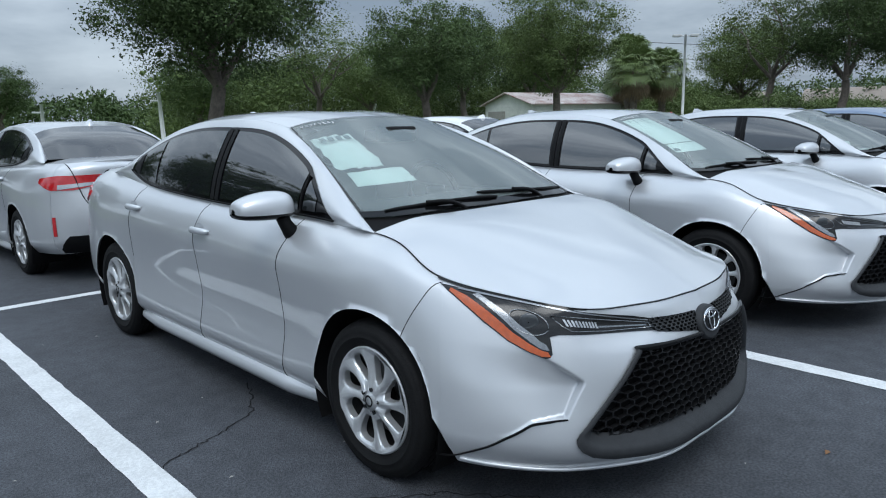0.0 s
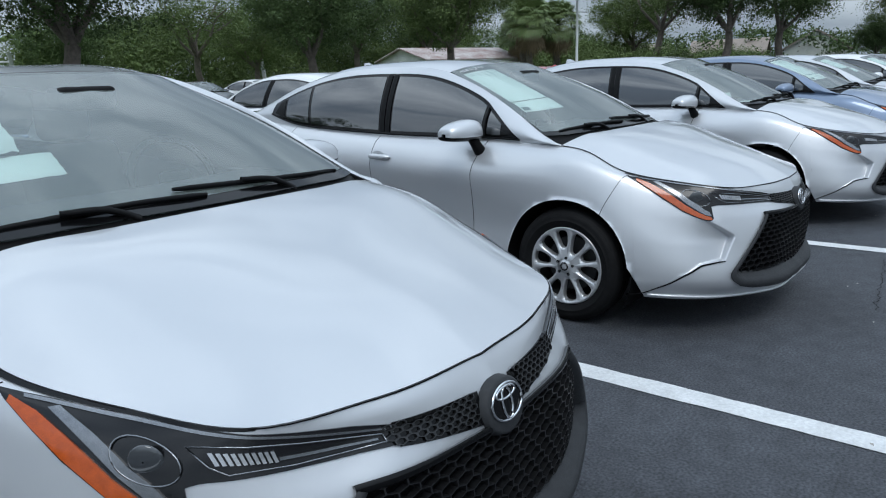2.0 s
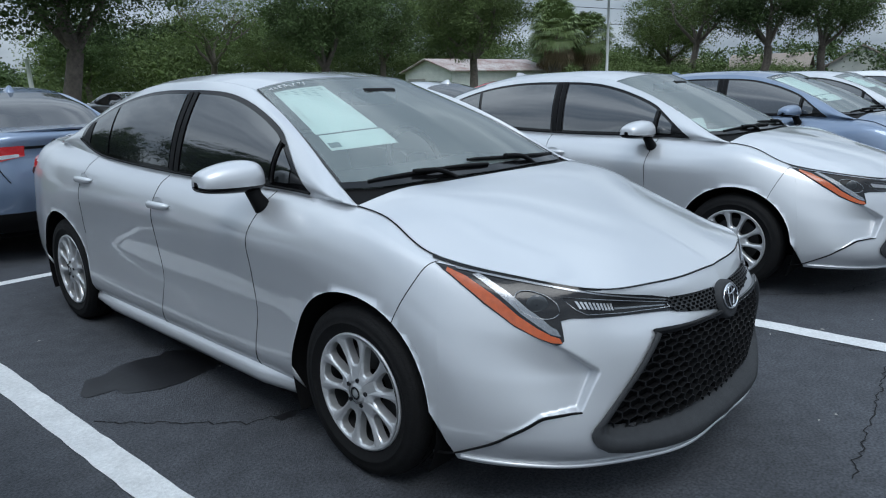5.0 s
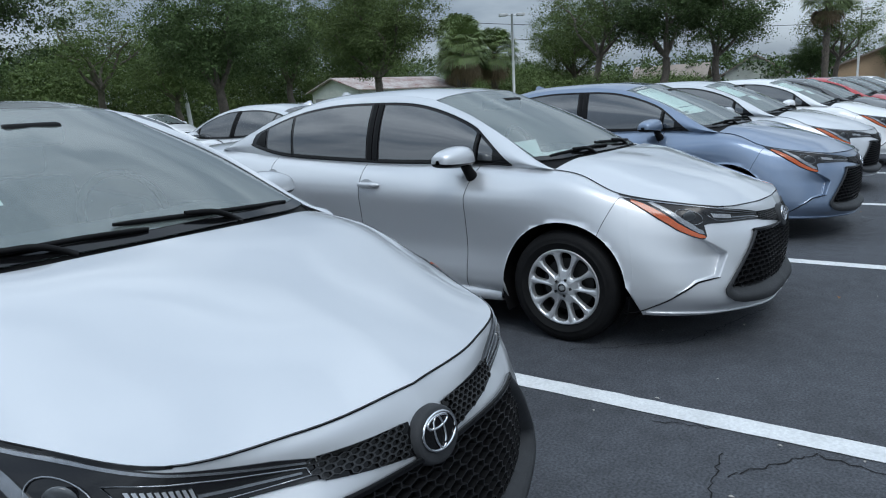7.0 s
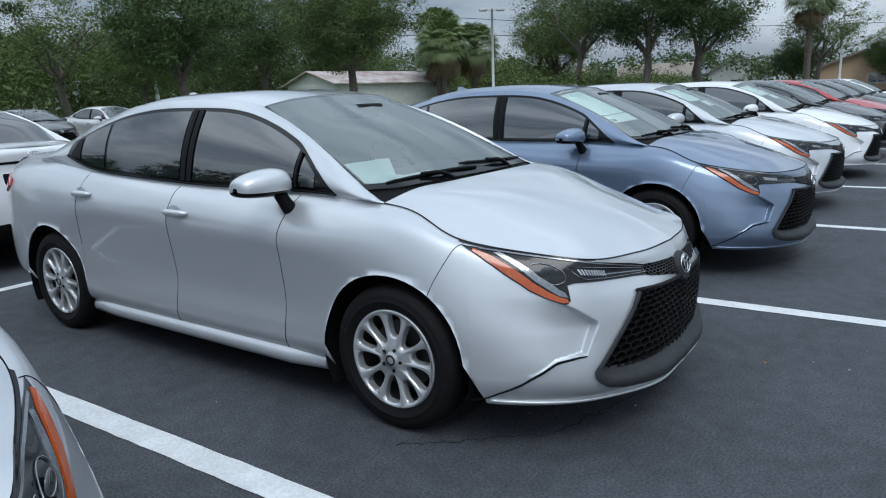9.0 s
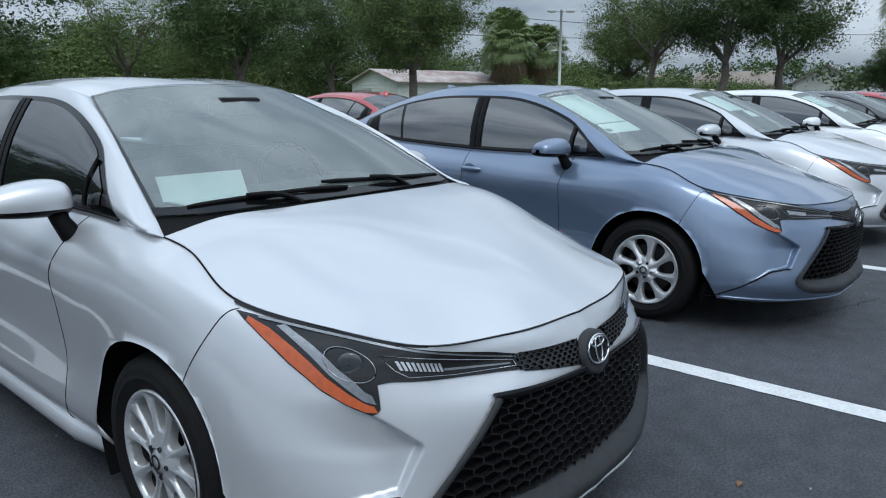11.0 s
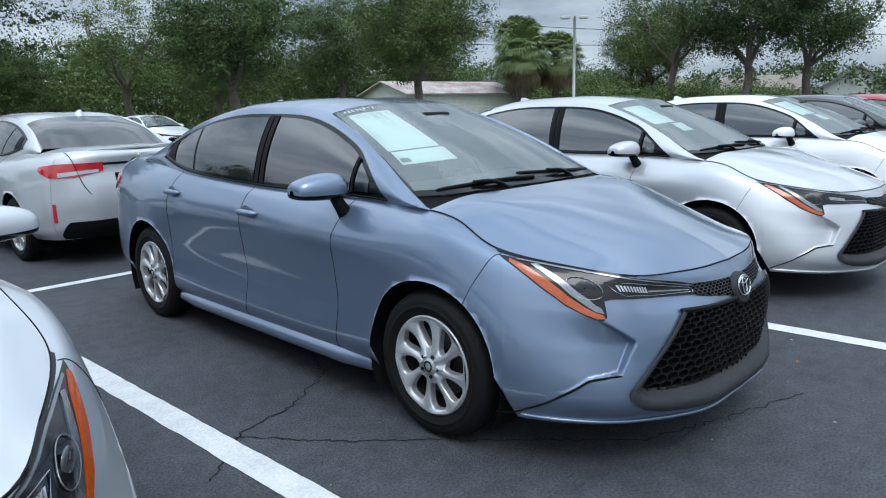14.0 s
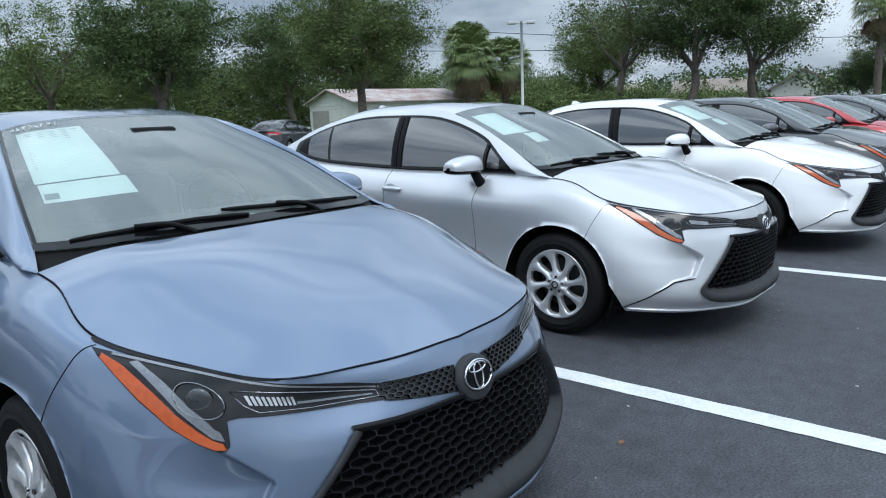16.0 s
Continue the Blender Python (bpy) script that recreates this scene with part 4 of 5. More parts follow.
def cabin_details(car, W, back):
    # wipers, resting low on the glass
    def on_screen(x, b, out):
        p = pane_point(W, min(abs(x) / .69, 1), b)
        return Vector((x, p[1] - .6 * out, p[2] + .8 * out))
    for blade, pivot in (([(-.60, .035), (-.42, .050), (-.20, .055), (-.02, .045)], (-.24, .0)), ([(-.10, .095), (.12, .075), (.36, .055), (.58, .045)], (.30, .0))):
        w = Shape().tube(curve([on_screen(x, b, .010) for x, b in blade], 14), [.006] + [.009] * 12 + [.006], 6).make("wiper", TRIM, car)
        q = on_screen(*blade[1], .020)
        Shape().tube(curve([on_screen(*pivot, -.004), on_screen((pivot[0] * .6 + q.x * .4), blade[1][1] * .6, .022), q], 8), .010, 6).make("wiper_arm", TRIM, w)
    # dashboard, seats, wheel
    dash = np.stack([np.stack([np.linspace(-.66, .66, 20), np.full(20, y) + .10 * np.linspace(-1, 1, 20) ** 2, np.full(20, z)], -1) for y, z in ((.14, .955), (.40, .975), (.70, .985), (.80, .955), (.84, .80), (.84, .45))])
    panel("dashboard", dash, CABIN, car, (0, .3, .5), 0)
    ring = Shape().tube([(.37 + .18 * math.cos(t), .93 + .07 * math.sin(t), .96 + .165 * math.sin(t)) for t in np.linspace(0, 2 * math.pi, 29)], .016, 8, cap=False)
    ring.box((.30, .90, .90), (.44, .94, 1.0), .02)
    ring.make("steering_wheel", TRIM, car)
    for sx in (-.36, .36):
        seat = Shape().box((sx - .24, 1.18, .35), (sx + .24, 1.70, .58), .06).make("seat", CABIN, car)
        Shape().box((sx - .23, 1.62, .52), (sx + .23, 1.78, 1.10), .06).moved(Matrix.Translation((0, 1.7, .5)) @ Matrix.Rotation(radians(-14), 4, "X") @ Matrix.Translation((0, -1.7, -.5))).make("backrest", CABIN, seat)
        Shape().box((sx - .12, 1.80, 1.10), (sx + .12, 1.90, 1.27), .04).make("headrest", CABIN, seat)
    Shape().box((-.60, 2.20, .35), (.60, 2.75, .95), .08).make("rear_bench", CABIN, car)
    Shape().box((-.56, 2.72, .98), (.56, 3.02, 1.02), .01).make("parcel_shelf", CABIN, car)
    Shape().box((-.10, .76, 1.265), (.10, .88, 1.345), .02).make("sensor_box", TRIM, car)
    Shape().box((-.12, .93, 1.27), (.12, .95, 1.33), .01).make("rear_view_mirror", TRIM, car)
    Shape().box((-.56, -.66, .2), (.56, 3.4, .50), .05).make("underbody", DARK, car)
    Shape().box((-.80, .42, .2), (.80, 2.28, .38), .05).make("floor_pan", DARK, car)
    for side in (-1, 1):
        for h in HUBS:
            t = np.linspace(-.15 * math.pi, 1.15 * math.pi, 26)
            Shape().grid(np.stack([np.stack([np.full(26, x) * side, h + .384 * np.cos(t), HUB_Z + .384 * np.sin(t)], -1) for x in (.5, .72, .862)])).make("wheel_well", DARK, car)


def pane_point(W, a, b):
    """A point of the windscreen: a from the middle (0) to the edge (1), b from foot to top."""
    i, j = b * (W.shape[0] - 1), a * (W.shape[1] - 1)
    i0, j0 = min(int(i), W.shape[0] - 2), min(int(j), W.shape[1] - 2)
    x, y = i - i0, j - j0
    return W[i0, j0] * (1 - x) * (1 - y) + W[i0 + 1, j0] * x * (1 - y) + W[i0, j0 + 1] * (1 - x) * y + W[i0 + 1, j0 + 1] * x * y


def sheet(W, a0, a1, b0, b1, inner=.012, crumple=0.0, seed=1):
    rnd = np.random.RandomState(seed)
    n = 12
    P = np.array([[pane_point(W, a, b) for a in np.linspace(a0, a1, n)] for b in np.linspace(b0, b1, n)])
    P[..., 0] *= -1
    P += np.array([0, .8, -.6]) * (inner + crumple * rnd.rand(n, n, 1))
    return P


def add_papers(car, W, kind):
    """What is stuck behind the windscreen of one car."""
    def put(name, a0, a1, b0, b1, mat=PAPER, **k):
        return Shape().grid(sheet(W, a0, a1, b0, b1, **k)).make(name, mat, car)
    if kind == "sheet":
        s = put("window_sticker", .46, .89, .44, .93)
        put("sticker_slip", .44, .88, .30, .43)
        for k in range(5):
            a = .50 + .075 * k
            for j in range(2 + (k * 3) % 4):
                b = .90 - .022 * j
                Shape().grid(sheet(W, a, a + .055 - .012 * (j % 2), b, b + .008, inner=.010)[::4, ::4]).make("print_line", INK, s)
        for j in range(9):
            Shape().grid(sheet(W, .84, .87, .56 + .022 * j, .565 + .022 * j, inner=.010)[::4, ::4]).make("print_line", INK, s)
        Shape().grid(sheet(W, .80, .87, .32, .36, inner=.010)).make("print_block", INK, s)
    elif kind == "folded":
        s = put("window_sticker", .55, .90, .44, .82, crumple=.02, seed=4)
        put("sticker_slip", .45, .87, .27, .40, crumple=.006, seed=5)
        for k in range(4):
            Shape().grid(sheet(W, .60 + .07 * k, .65 + .07 * k, .74, .79, inner=.009)).make("print_block", INK, s)
    elif kind == "slips":
        put("window_sticker", .50, .86, .52, .90)
        put("sticker_slip", .44, .62, .36, .50)
    elif kind == "tray":
        Shape().box((-.52, .30, .985), (-.20, .50, .992), .002).make("paper_tray", PAPER, car, "white paper folder lying on the dashboard")
        Shape().add([(-.54, .46, .99), (-.20, .46, .99), (-.20, .50, 1.075), (-.54, .50, 1.075)], [(0, 1, 2, 3)]).make("folder_flap", PAPER, car, smooth=False)
        Shape().box((-.17, .30, .985), (.03, .42, .99), .002).make("paper_slip", PAPER, car)
    # dealer's white marker strokes along the top of the glass
    if kind in ("sheet", "folded"):
        mark = Shape()
        rnd = random.Random(len(kind))
        for k in range(8):
            a = .93 - k * .042
            for j in range(2):
                p = [Vector(pane_point(W, a - rnd.random() * .03, .935 + .035 * rnd.random())) for _ in range(3)]
                mark.tube([(-q.x, q.y - .004, q.z + .004) for q in p], .0018, 4)
        mark.make("marker_scrawl", WHITEMARK, car, "white marker scrawl on glass")


def new_wheel(kind, car):
    w = new("wheel")
    w.parent = car
    build_wheel(w, (0, 0, 0), 1, kind)
    return w


WHEEL_OF = {}


def add_wheels(car, kind):
    for side in (-1, 1):
        for k, h in enumerate(HUBS):
            spin = 23 * (k + 1) + (11 if side > 0 else 0) + len(bpy.data.objects) % 37
            m = Matrix.Translation((side * .862, h, HUB_Z)) @ Matrix.Rotation(0 if side > 0 else math.pi, 4, "Z") @ Matrix.Rotation(radians(spin), 4, "X")
            if kind in WHEEL_OF:
                w = copy_thing(WHEEL_OF[kind], m)
                w.parent = car
            else:
                w = WHEEL_OF[kind] = new_wheel(kind, car)
                w.matrix_basis = m


def repaint(ob, old, coat):
    for o in (ob, *ob.children_recursive):
        if o.type == "MESH" and o.data.materials and o.data.materials[0] == old:
            o.material_slots[0].link = "OBJECT"
            o.material_slots[0].material = coat


DARK_PANE = material("dark_glass", (0.010, 0.012, 0.013), 0.02, spec=1.0)
for glassy in (DARK_PANE,):
    glassy.node_tree.nodes["Principled BSDF"].inputs["IOR"].default_value = 1.75
REAR_PANE = material("rear_glass", (0.05, 0.05, 0.052), 0.05, spec=1.0)
GRILLEBLACK = material("grille_black", (0.014, 0.0145, 0.0155), 0.32, spec=0.6)
LENSGLASS = material("lens_glass", (0.05, 0.055, 0.06), 0.02, 0.0, 1.0)
WHITEMARK = material("white_marker", (0.8, 0.82, 0.84), 0.7)

body_car, SCREEN_GRID = build_body("sedan", SILVER, "silver metallic sedan with steel wheel covers, parked on asphalt")
# front row: place of the front axle, turn in degrees, paint, wheels, papers, label
FRONT_ROW = [
    (2.909, .011, -1.78, SILVER, "alloy", "sheet", "silver metallic sedan with ten-spoke alloy wheels and a window sticker"),
    (5.969, -.172, -.92, SILVER, "alloy", "tray", "silver metallic sedan with alloy wheels and papers on the dashboard"),
    (9.02, -.309, -2.12, BLUE, "cover", "sheet", "slate blue metallic sedan with steel wheel covers and window sticker"),
    (11.964, -.28, -1.95, SILVER, "cover", "slips", "pale silver sedan with wheel covers beside the blue sedan"),
    (15.03, -.51, -2.0, WHITE, "cover", "slips", "white sedan with papers behind its windscreen"),
    (18.05, -.55, -1.9, GRAPHITE, "cover", "none", "dark graphite sedan parked beside a white one"),
    (21.05, -.65, -2.0, RED, "cover", "none", "bright red sedan parked in the row"),
    (24.05, -.75, -2.0, GRAPHITE, "cover", "none", "dark graphite sedan parked beside the red one"),
    (27.05, -.85, -2.0, GRAPHITE, "cover", "none", "dark graphite sedan near the end of the row"),
    (30.05, -.95, -2.0, WHITE, "cover", "none", "white sedan at the end of the row"),
]
# rear row stands tail to tail with the front row
REAR_ROW = [
    (0.02, 8.15, 180.6, SILVER, "cover", "silver sedan parked tail to tail with the front row"),
    (2.95, 8.16, 179.2, BLUE, "cover", "blue sedan whose tail faces the front row"),
    (6.05, 8.13, 179.6, WHITE, "cover", "white sedan whose tail faces the front row"),
    (9.15, 8.10, 180.3, SILVER, "cover", "silver sedan with a red and blue plate insert"),
    (12.15, 8.10, 179.5, RED, "cover", "red sedan parked in the rear row"),
]
# cars across the next lane
FAR_ROW = [
    (12.6, 23.0, 2.0, GRAPHITE, "cover", "dark car parked across the lane under the oaks"),
    (15.6, 23.2, -2.0, GRAPHITE, "cover", "dark grey car parked across the lane"),
    (18.6, 23.0, 1.0, WHITE, "cover", "white car parked across the lane facing the rows"),
    (27.3, 22.2, 118.0, GRAPHITE, "cover", "dark grey car standing before the white shed"),
]
copies = []
for x, y, r, coat, wheels, papers, label in FRONT_ROW:
    c = copy_thing(body_car, pose(x, y, 0, 0, 0, r))
    copies.append((tagged(c, label), coat, wheels, papers))
for x, y, r, coat, wheels, label in REAR_ROW + FAR_ROW:
    c = copy_thing(body_car, pose(x, y, 0, 0, 0, r))
    copies.append((tagged(c, label), coat, wheels, "none"))
# the cars that stand farther off take a plainer net for the bumper
plain = panel("front_bumper", bumper_sheet(.45), SILVER, None, (0, 1.4, 0.6), 0)
for c, coat, wheels, papers in copies[5:]:
    for o in c.children:
        if o.name.startswith("front_bumper"):
            o.data = plain.data
bpy.data.objects.remove(plain)
for c, coat, wheels, papers in copies:
    if coat != SILVER:
        repaint(c, SILVER, coat)
for c, coat, wheels, papers in [(body_car, SILVER, "cover", "folded")] + copies:
    add_wheels(c, wheels)
    add_papers(c, SCREEN_GRID, papers)


# ---------------------------------------------------------------- ground and markings
def slab(name, x0, x1, y0, y1, z0, z1, mat, label, category):
    return tagged(Shape().box((x0, y0, z0), (x1, y1, z1)).make(name, mat, smooth=False), label, category, kind="structure")


slab("ground", -400, 400, -400, 400, -0.3, 0, ASPHALT, "dark sealed asphalt of a parking lot", "ground")


def ribbon(pts, width, z, ragged=0.0, seed=0):
    """A flat strip along a line on the ground, with slightly uneven edges."""
    rnd = random.Random(seed)
    S = Shape()
    L = []
    for i, (x, y) in enumerate(pts):
        a, b = pts[max(i - 1, 0)], pts[min(i + 1, len(pts) - 1)]
        d = Vector((b[0] - a[0], b[1] - a[1])).normalized()
        n = Vector((-d.y, d.x)) * width / 2
        e, f = 1 + rnd.uniform(-ragged, ragged), 1 + rnd.uniform(-ragged, ragged)
        L.append([(x + n.x * e, y + n.y * e, z), (x - n.x * f, y - n.y * f, z)])
    return S.grid(np.array(L))


def line(name, a, b, width, seed):
    n = int(math.dist(a, b) / .08) + 2
    pts = [(a[0] + (b[0] - a[0]) * t, a[1] + (b[1] - a[1]) * t) for t in np.linspace(0, 1, n)]
    return tagged(ribbon(pts, width, .004, .05, seed).make(name, LINEPAINT, smooth=False), "white painted stall line on asphalt", "road marking", "stall lines", "structure")


for k in range(-1, 12):
    x = -1.5 + 3.008 * k
    line("stall_line", (x - .01, 3.98 - .02 * k), (x + .02, -2.75), .128, k)
    line("stall_line", (x, 4.1 - .02 * k), (x, 9.6), .128, k + 50)
line("cross_line", (-8, 4.20), (32, 3.60), .11, 77)


def crack(pts, seed, width=.007):
    rnd = random.Random(seed)
    out = []
    for (a, b) in zip(pts[:-1], pts[1:]):
        n = max(3, int(math.dist(a, b) / .025))
        for t in range(n):
            q = t / n
            out.append((a[0] + (b[0] - a[0]) * q + rnd.gauss(0, .008), a[1] + (b[1] - a[1]) * q + rnd.gauss(0, .008)))
    tagged(ribbon(out, width, .003, .6, seed).make("asphalt_crack", CRACK, smooth=False), "thin dark crack in the asphalt", "crack", "cracks", "structure")


crack([(-1.62, .30), (-1.40, .70), (-1.10, .80), (-.89, .90), (-.70, 1.30)], 1)
crack([(-1.20, .05), (-.75, -.30), (-.2, -1.0)], 2, .005)
crack([(7.35, .10), (7.61, .36), (7.95, .45), (8.31, .64), (8.6, 1.2)], 3)
crack([(7.61, .36), (7.9, -.05), (8.18, -.36)], 4)
crack([(8.2, -.40), (8.7, -1.0), (9.6, -1.35)], 5, .005)
crack([(4.10, -1.25), (4.42, -1.50), (4.35, -1.9)], 6, .006)
crack([(4.4, -.9), (4.6, -1.6), (4.5, -2.3)], 7, .006)
crack([(1.6, 1.2), (2.0, .7), (2.5, .5)], 8, .006)
crack([(5.0, -.25), (5.4, -.75), (6.2, -1.0)], 9, .005)
crack([(3.1, -1.3), (3.8, -1.25), (4.3, -1.2)], 10, .005)


def blot(x, y, r, name, mat, label, seed):
    rnd = random.Random(seed)
    pts = [(x + r * (1 + rnd.uniform(-.3, .3)) * math.cos(t), y + .6 * r * (1 + rnd.uniform(-.3, .3)) * math.sin(t), .0035) for t in np.linspace(0, 2 * math.pi, 20, endpoint=False)]
    tagged(Shape().add(pts, [tuple(range(20))]).make(name, mat, smooth=False), label, "stain", kind="structure")


WET = material("wet_asphalt", (0.02, 0.021, 0.024), 0.35, noise_scale=6, noise_amount=0.4)
blot(2.35, .75, .06, "oil_spot", WET, "small dark oil spot on asphalt", 1)
blot(2.15, .62, .05, "oil_spot", WET, "small dark oil spot on asphalt", 2)
blot(2.05, 1.55, .34, "damp_patch", WET, "damp dark patch on the asphalt", 3)
DRY = material("dry_leaf", (0.25, 0.12, 0.05), 0.8, noise_scale=20, noise_amount=0.3)
rnd = random.Random(5)
bits = Shape()
for _ in range(260):
    x, y, a, r = rnd.uniform(-4, 14), rnd.uniform(-3.5, 4), rnd.uniform(0, 6.3), rnd.uniform(.004, .014)
    bits.add([(x + r * math.cos(a), y + r * math.sin(a), .004), (x - r * .5 * math.sin(a), y + r * .5 * math.cos(a), .008), (x - r * math.cos(a), y - r * math.sin(a), .004), (x + r * .5 * math.sin(a), y - r * .5 * math.cos(a), .006)], [(0, 1, 2, 3)])
tagged(bits.make("grit", material("pale_grit", (0.38, 0.36, 0.33), 0.9), smooth=False), "pale grit and bits scattered on the asphalt", "grit", kind="stuff")
for x, y in ((2.2, -1.55), (.55, -1.2), (10.0, -1.2), (6.6, -1.35)):
    r = .022
    tagged(Shape().add([(x - r, y, .004), (x, y - r * .5, .010), (x + r, y, .005), (x, y + r * .5, .014)], [(0, 1, 2, 3)]).make("fallen_leaf", DRY), "brown dry leaf lying on the asphalt", "leaf", "fallen leaves")
slab("kerb", -120, 160, 25.0, 25.16, -.1, .14, material("kerb_concrete", (0.35, 0.34, 0.32), 0.85, noise_scale=3, noise_amount=0.25), "pale concrete kerb along the lot", "kerb")
slab("grass", -300, 300, 25.16, 330, -.1, .11, GRASS, "rough green grass beyond the lot", "grass")


# ---------------------------------------------------------------- trees
def leaf_mesh(name, C, size, mat, parent=None, label="", seed=0, droop=0.0):
    """Many small leaf blades round the points C, in one mesh."""
    r = np.random.RandomState(seed)
    n = len(C)
    d = r.normal(size=(n, 3)); d[:, 2] -= droop
    d /= np.linalg.norm(d, axis=1, keepdims=True)
    e = np.cross(d, r.normal(size=(n, 3)))
    e /= np.linalg.norm(e, axis=1, keepdims=True)
    s = (size * r.uniform(.6, 1.35, (n, 1)))
    V3 = np.stack([C + d * s, C + e * s * .55 - d * s * .5, C - e * s * .55 - d * s * .7], 1).reshape(-1, 3)
    me = bpy.data.meshes.new(name)
    me.vertices.add(3 * n); me.vertices.foreach_set("co", V3.astype(np.float32).ravel())
    me.loops.add(3 * n); me.loops.foreach_set("vertex_index", np.arange(3 * n, dtype=np.int32))
    me.polygons.add(n); me.polygons.foreach_set("loop_start", np.arange(0, 3 * n, 3, dtype=np.int32))
    me.update(calc_edges=True)
    me.materials.append(mat)
    ob = new(name, me)
    if parent is not None:
        ob.parent = parent
    return tagged(ob, label)


def limb(S, a, b, r0, r1, rnd, bend=.12):
    a, b = Vector(a), Vector(b)
    L = (b - a).length
    mid1 = a.lerp(b, .35) + Vector((rnd.uniform(-bend, bend) * L, rnd.uniform(-bend, bend) * L, .05 * L))
    mid2 = a.lerp(b, .7) + Vector((rnd.uniform(-bend, bend) * L, rnd.uniform(-bend, bend) * L, .06 * L))
    pts = curve([a, mid1, mid2, b], 9)
    S.tube(pts, np.linspace(r0, r1, 9), 7)
    return pts


BALL = bmesh.new()
bmesh.ops.create_icosphere(BALL, subdivisions=1, radius=1.0)
BALL.verts.index_update()
BALL_V = np.array([tuple(v.co) for v in BALL.verts])
BALL_F = [tuple(v.index for v in f.verts) for f in BALL.faces]
BALL.free()


def build_oak(height, spread, fork, leaf, seed, clumps=150, per=55, leaf_size=.11, lean=0.0, trunk_r=.2, sparse=False):
    """A live oak: leaning trunk, forked limbs, and a crown of leaf clumps with gaps."""
    rnd = random.Random(seed)
    r = np.random.RandomState(seed)
    tree = new("oak_tree")
    S = Shape()
    top = Vector((lean, rnd.uniform(-.2, .2), fork))
    limb(S, (0, 0, -.05), top, trunk_r * 1.25, trunk_r, rnd, .05)
    ends = []
    for k in range(6):
        a = 2 * math.pi * (k + rnd.uniform(-.25, .25)) / 6
        R = spread * rnd.uniform(.45, .75)
        e = Vector((lean + R * math.cos(a), R * math.sin(a), fork + (height - fork) * rnd.uniform(.35, .8)))
        pts = limb(S, top, e, trunk_r * .62, trunk_r * .16, rnd)
        ends += [pts[5], pts[7], pts[8]]
        for j in range(3):
            q = Vector(pts[4 + j]) + Vector((rnd.uniform(-1, 1), rnd.uniform(-1, 1), rnd.uniform(.1, .8))) * spread * .35
            p2 = limb(S, pts[4 + j], q, trunk_r * .22, trunk_r * .06, rnd)
            ends += [p2[6], p2[8]]
    S.make("trunk", BARK, tree)
    ends = np.array([tuple(e) for e in ends])
    cz, hz = fork + (height - fork) * .55, (height - fork) * .52
    C = []
    while len(C) < clumps:
        d = r.normal(size=3); d /= np.linalg.norm(d)
        q = np.array([lean, 0, cz]) + d * np.array([spread, spread, hz]) * r.uniform(.2, .92) ** .6 * (1 + .30 * noise.noise(Vector(d * 2.2 + seed)))
        if q[2] < fork * .62:
            continue
        if r.rand() < .35:
            q = ends[r.randint(len(ends))] + r.normal(size=3) * .3
        C.append(q)
    C = np.array(C)
    rad = spread * (.085 if not sparse else .085) * r.uniform(.6, 1.4, len(C))
    P = np.repeat(C, per, 0) + r.normal(size=(len(C) * per, 3)) * np.repeat(rad, per)[:, None] * [1, 1, .62]
    crown = leaf_mesh("crown", P, leaf_size, leaf, tree, seed=seed)
    core = Shape()
    for c, q in zip(C, rad):
        core.add(c + BALL_V * (q * .30 * r.uniform(.6, 1.4, (len(BALL_V), 1))) * [1, 1, .62], BALL_F)
    core.make("inner_foliage", leaf, crown, smooth=False)
    return tree


def build_palm(height, seed, fronds=110, length=2.15, skirt=True):
    """A cabbage palm: shaggy trunk, round head of fan fronds, dead ones hanging."""
    rnd = random.Random(seed)
    palm = new("palm_tree")
    S = Shape()
    n = 16
    S.tube([(.1 * math.sin(k * .5), 0, height * k / n) for k in range(n + 1)], [.24 + .05 * (k % 2) for k in range(n + 1)], 10)
    for k in range(90):
        a, z = rnd.uniform(0, 6.3), rnd.uniform(.3, 1) * height
        d = Vector((math.cos(a), math.sin(a), 0))
        b = d * .22 + Vector((0, 0, z))
        S.tube([b, b + d * .16 + Vector((0, 0, .22))], [.05, .02], 4)
    S.make("trunk", BARK, palm)
    for tag, mat, count, lo, hi in (("frond", FROND, fronds, -35, 80), ("dead_frond", DEADFROND, 24 if skirt else 4, -85, -50)):
        G = Shape()
        for k in range(count):
            a, el = rnd.uniform(0, 6.3), radians(rnd.uniform(lo, hi))
            d = Vector((math.cos(a) * math.cos(el), math.sin(a) * math.cos(el), math.sin(el)))
            side = d.cross(Vector((0, 0, 1))).normalized()
            up = side.cross(d)
            base = Vector((0, 0, height)) + d * .2
            tip = base + d * length * .55
            G.tube([base, tip], [.025, .015], 4)
            for j in range(15):
                q = radians(-80 + 160 * j / 14)
                e = (d * math.cos(q) + side * math.sin(q)).normalized()
                L = length * rnd.uniform(.42, .6)
                m1 = tip + e * L * .6 + up * .04
                m2 = tip + e * L - Vector((0, 0, L * .35))
                w = side * math.cos(q) * .05 - d * math.sin(q) * .05
                G.add([tip, m1 + w, m2, m1 - w], [(0, 1, 2, 3)])
        G.make(tag + "s", mat, palm, smooth=False)
    return palm


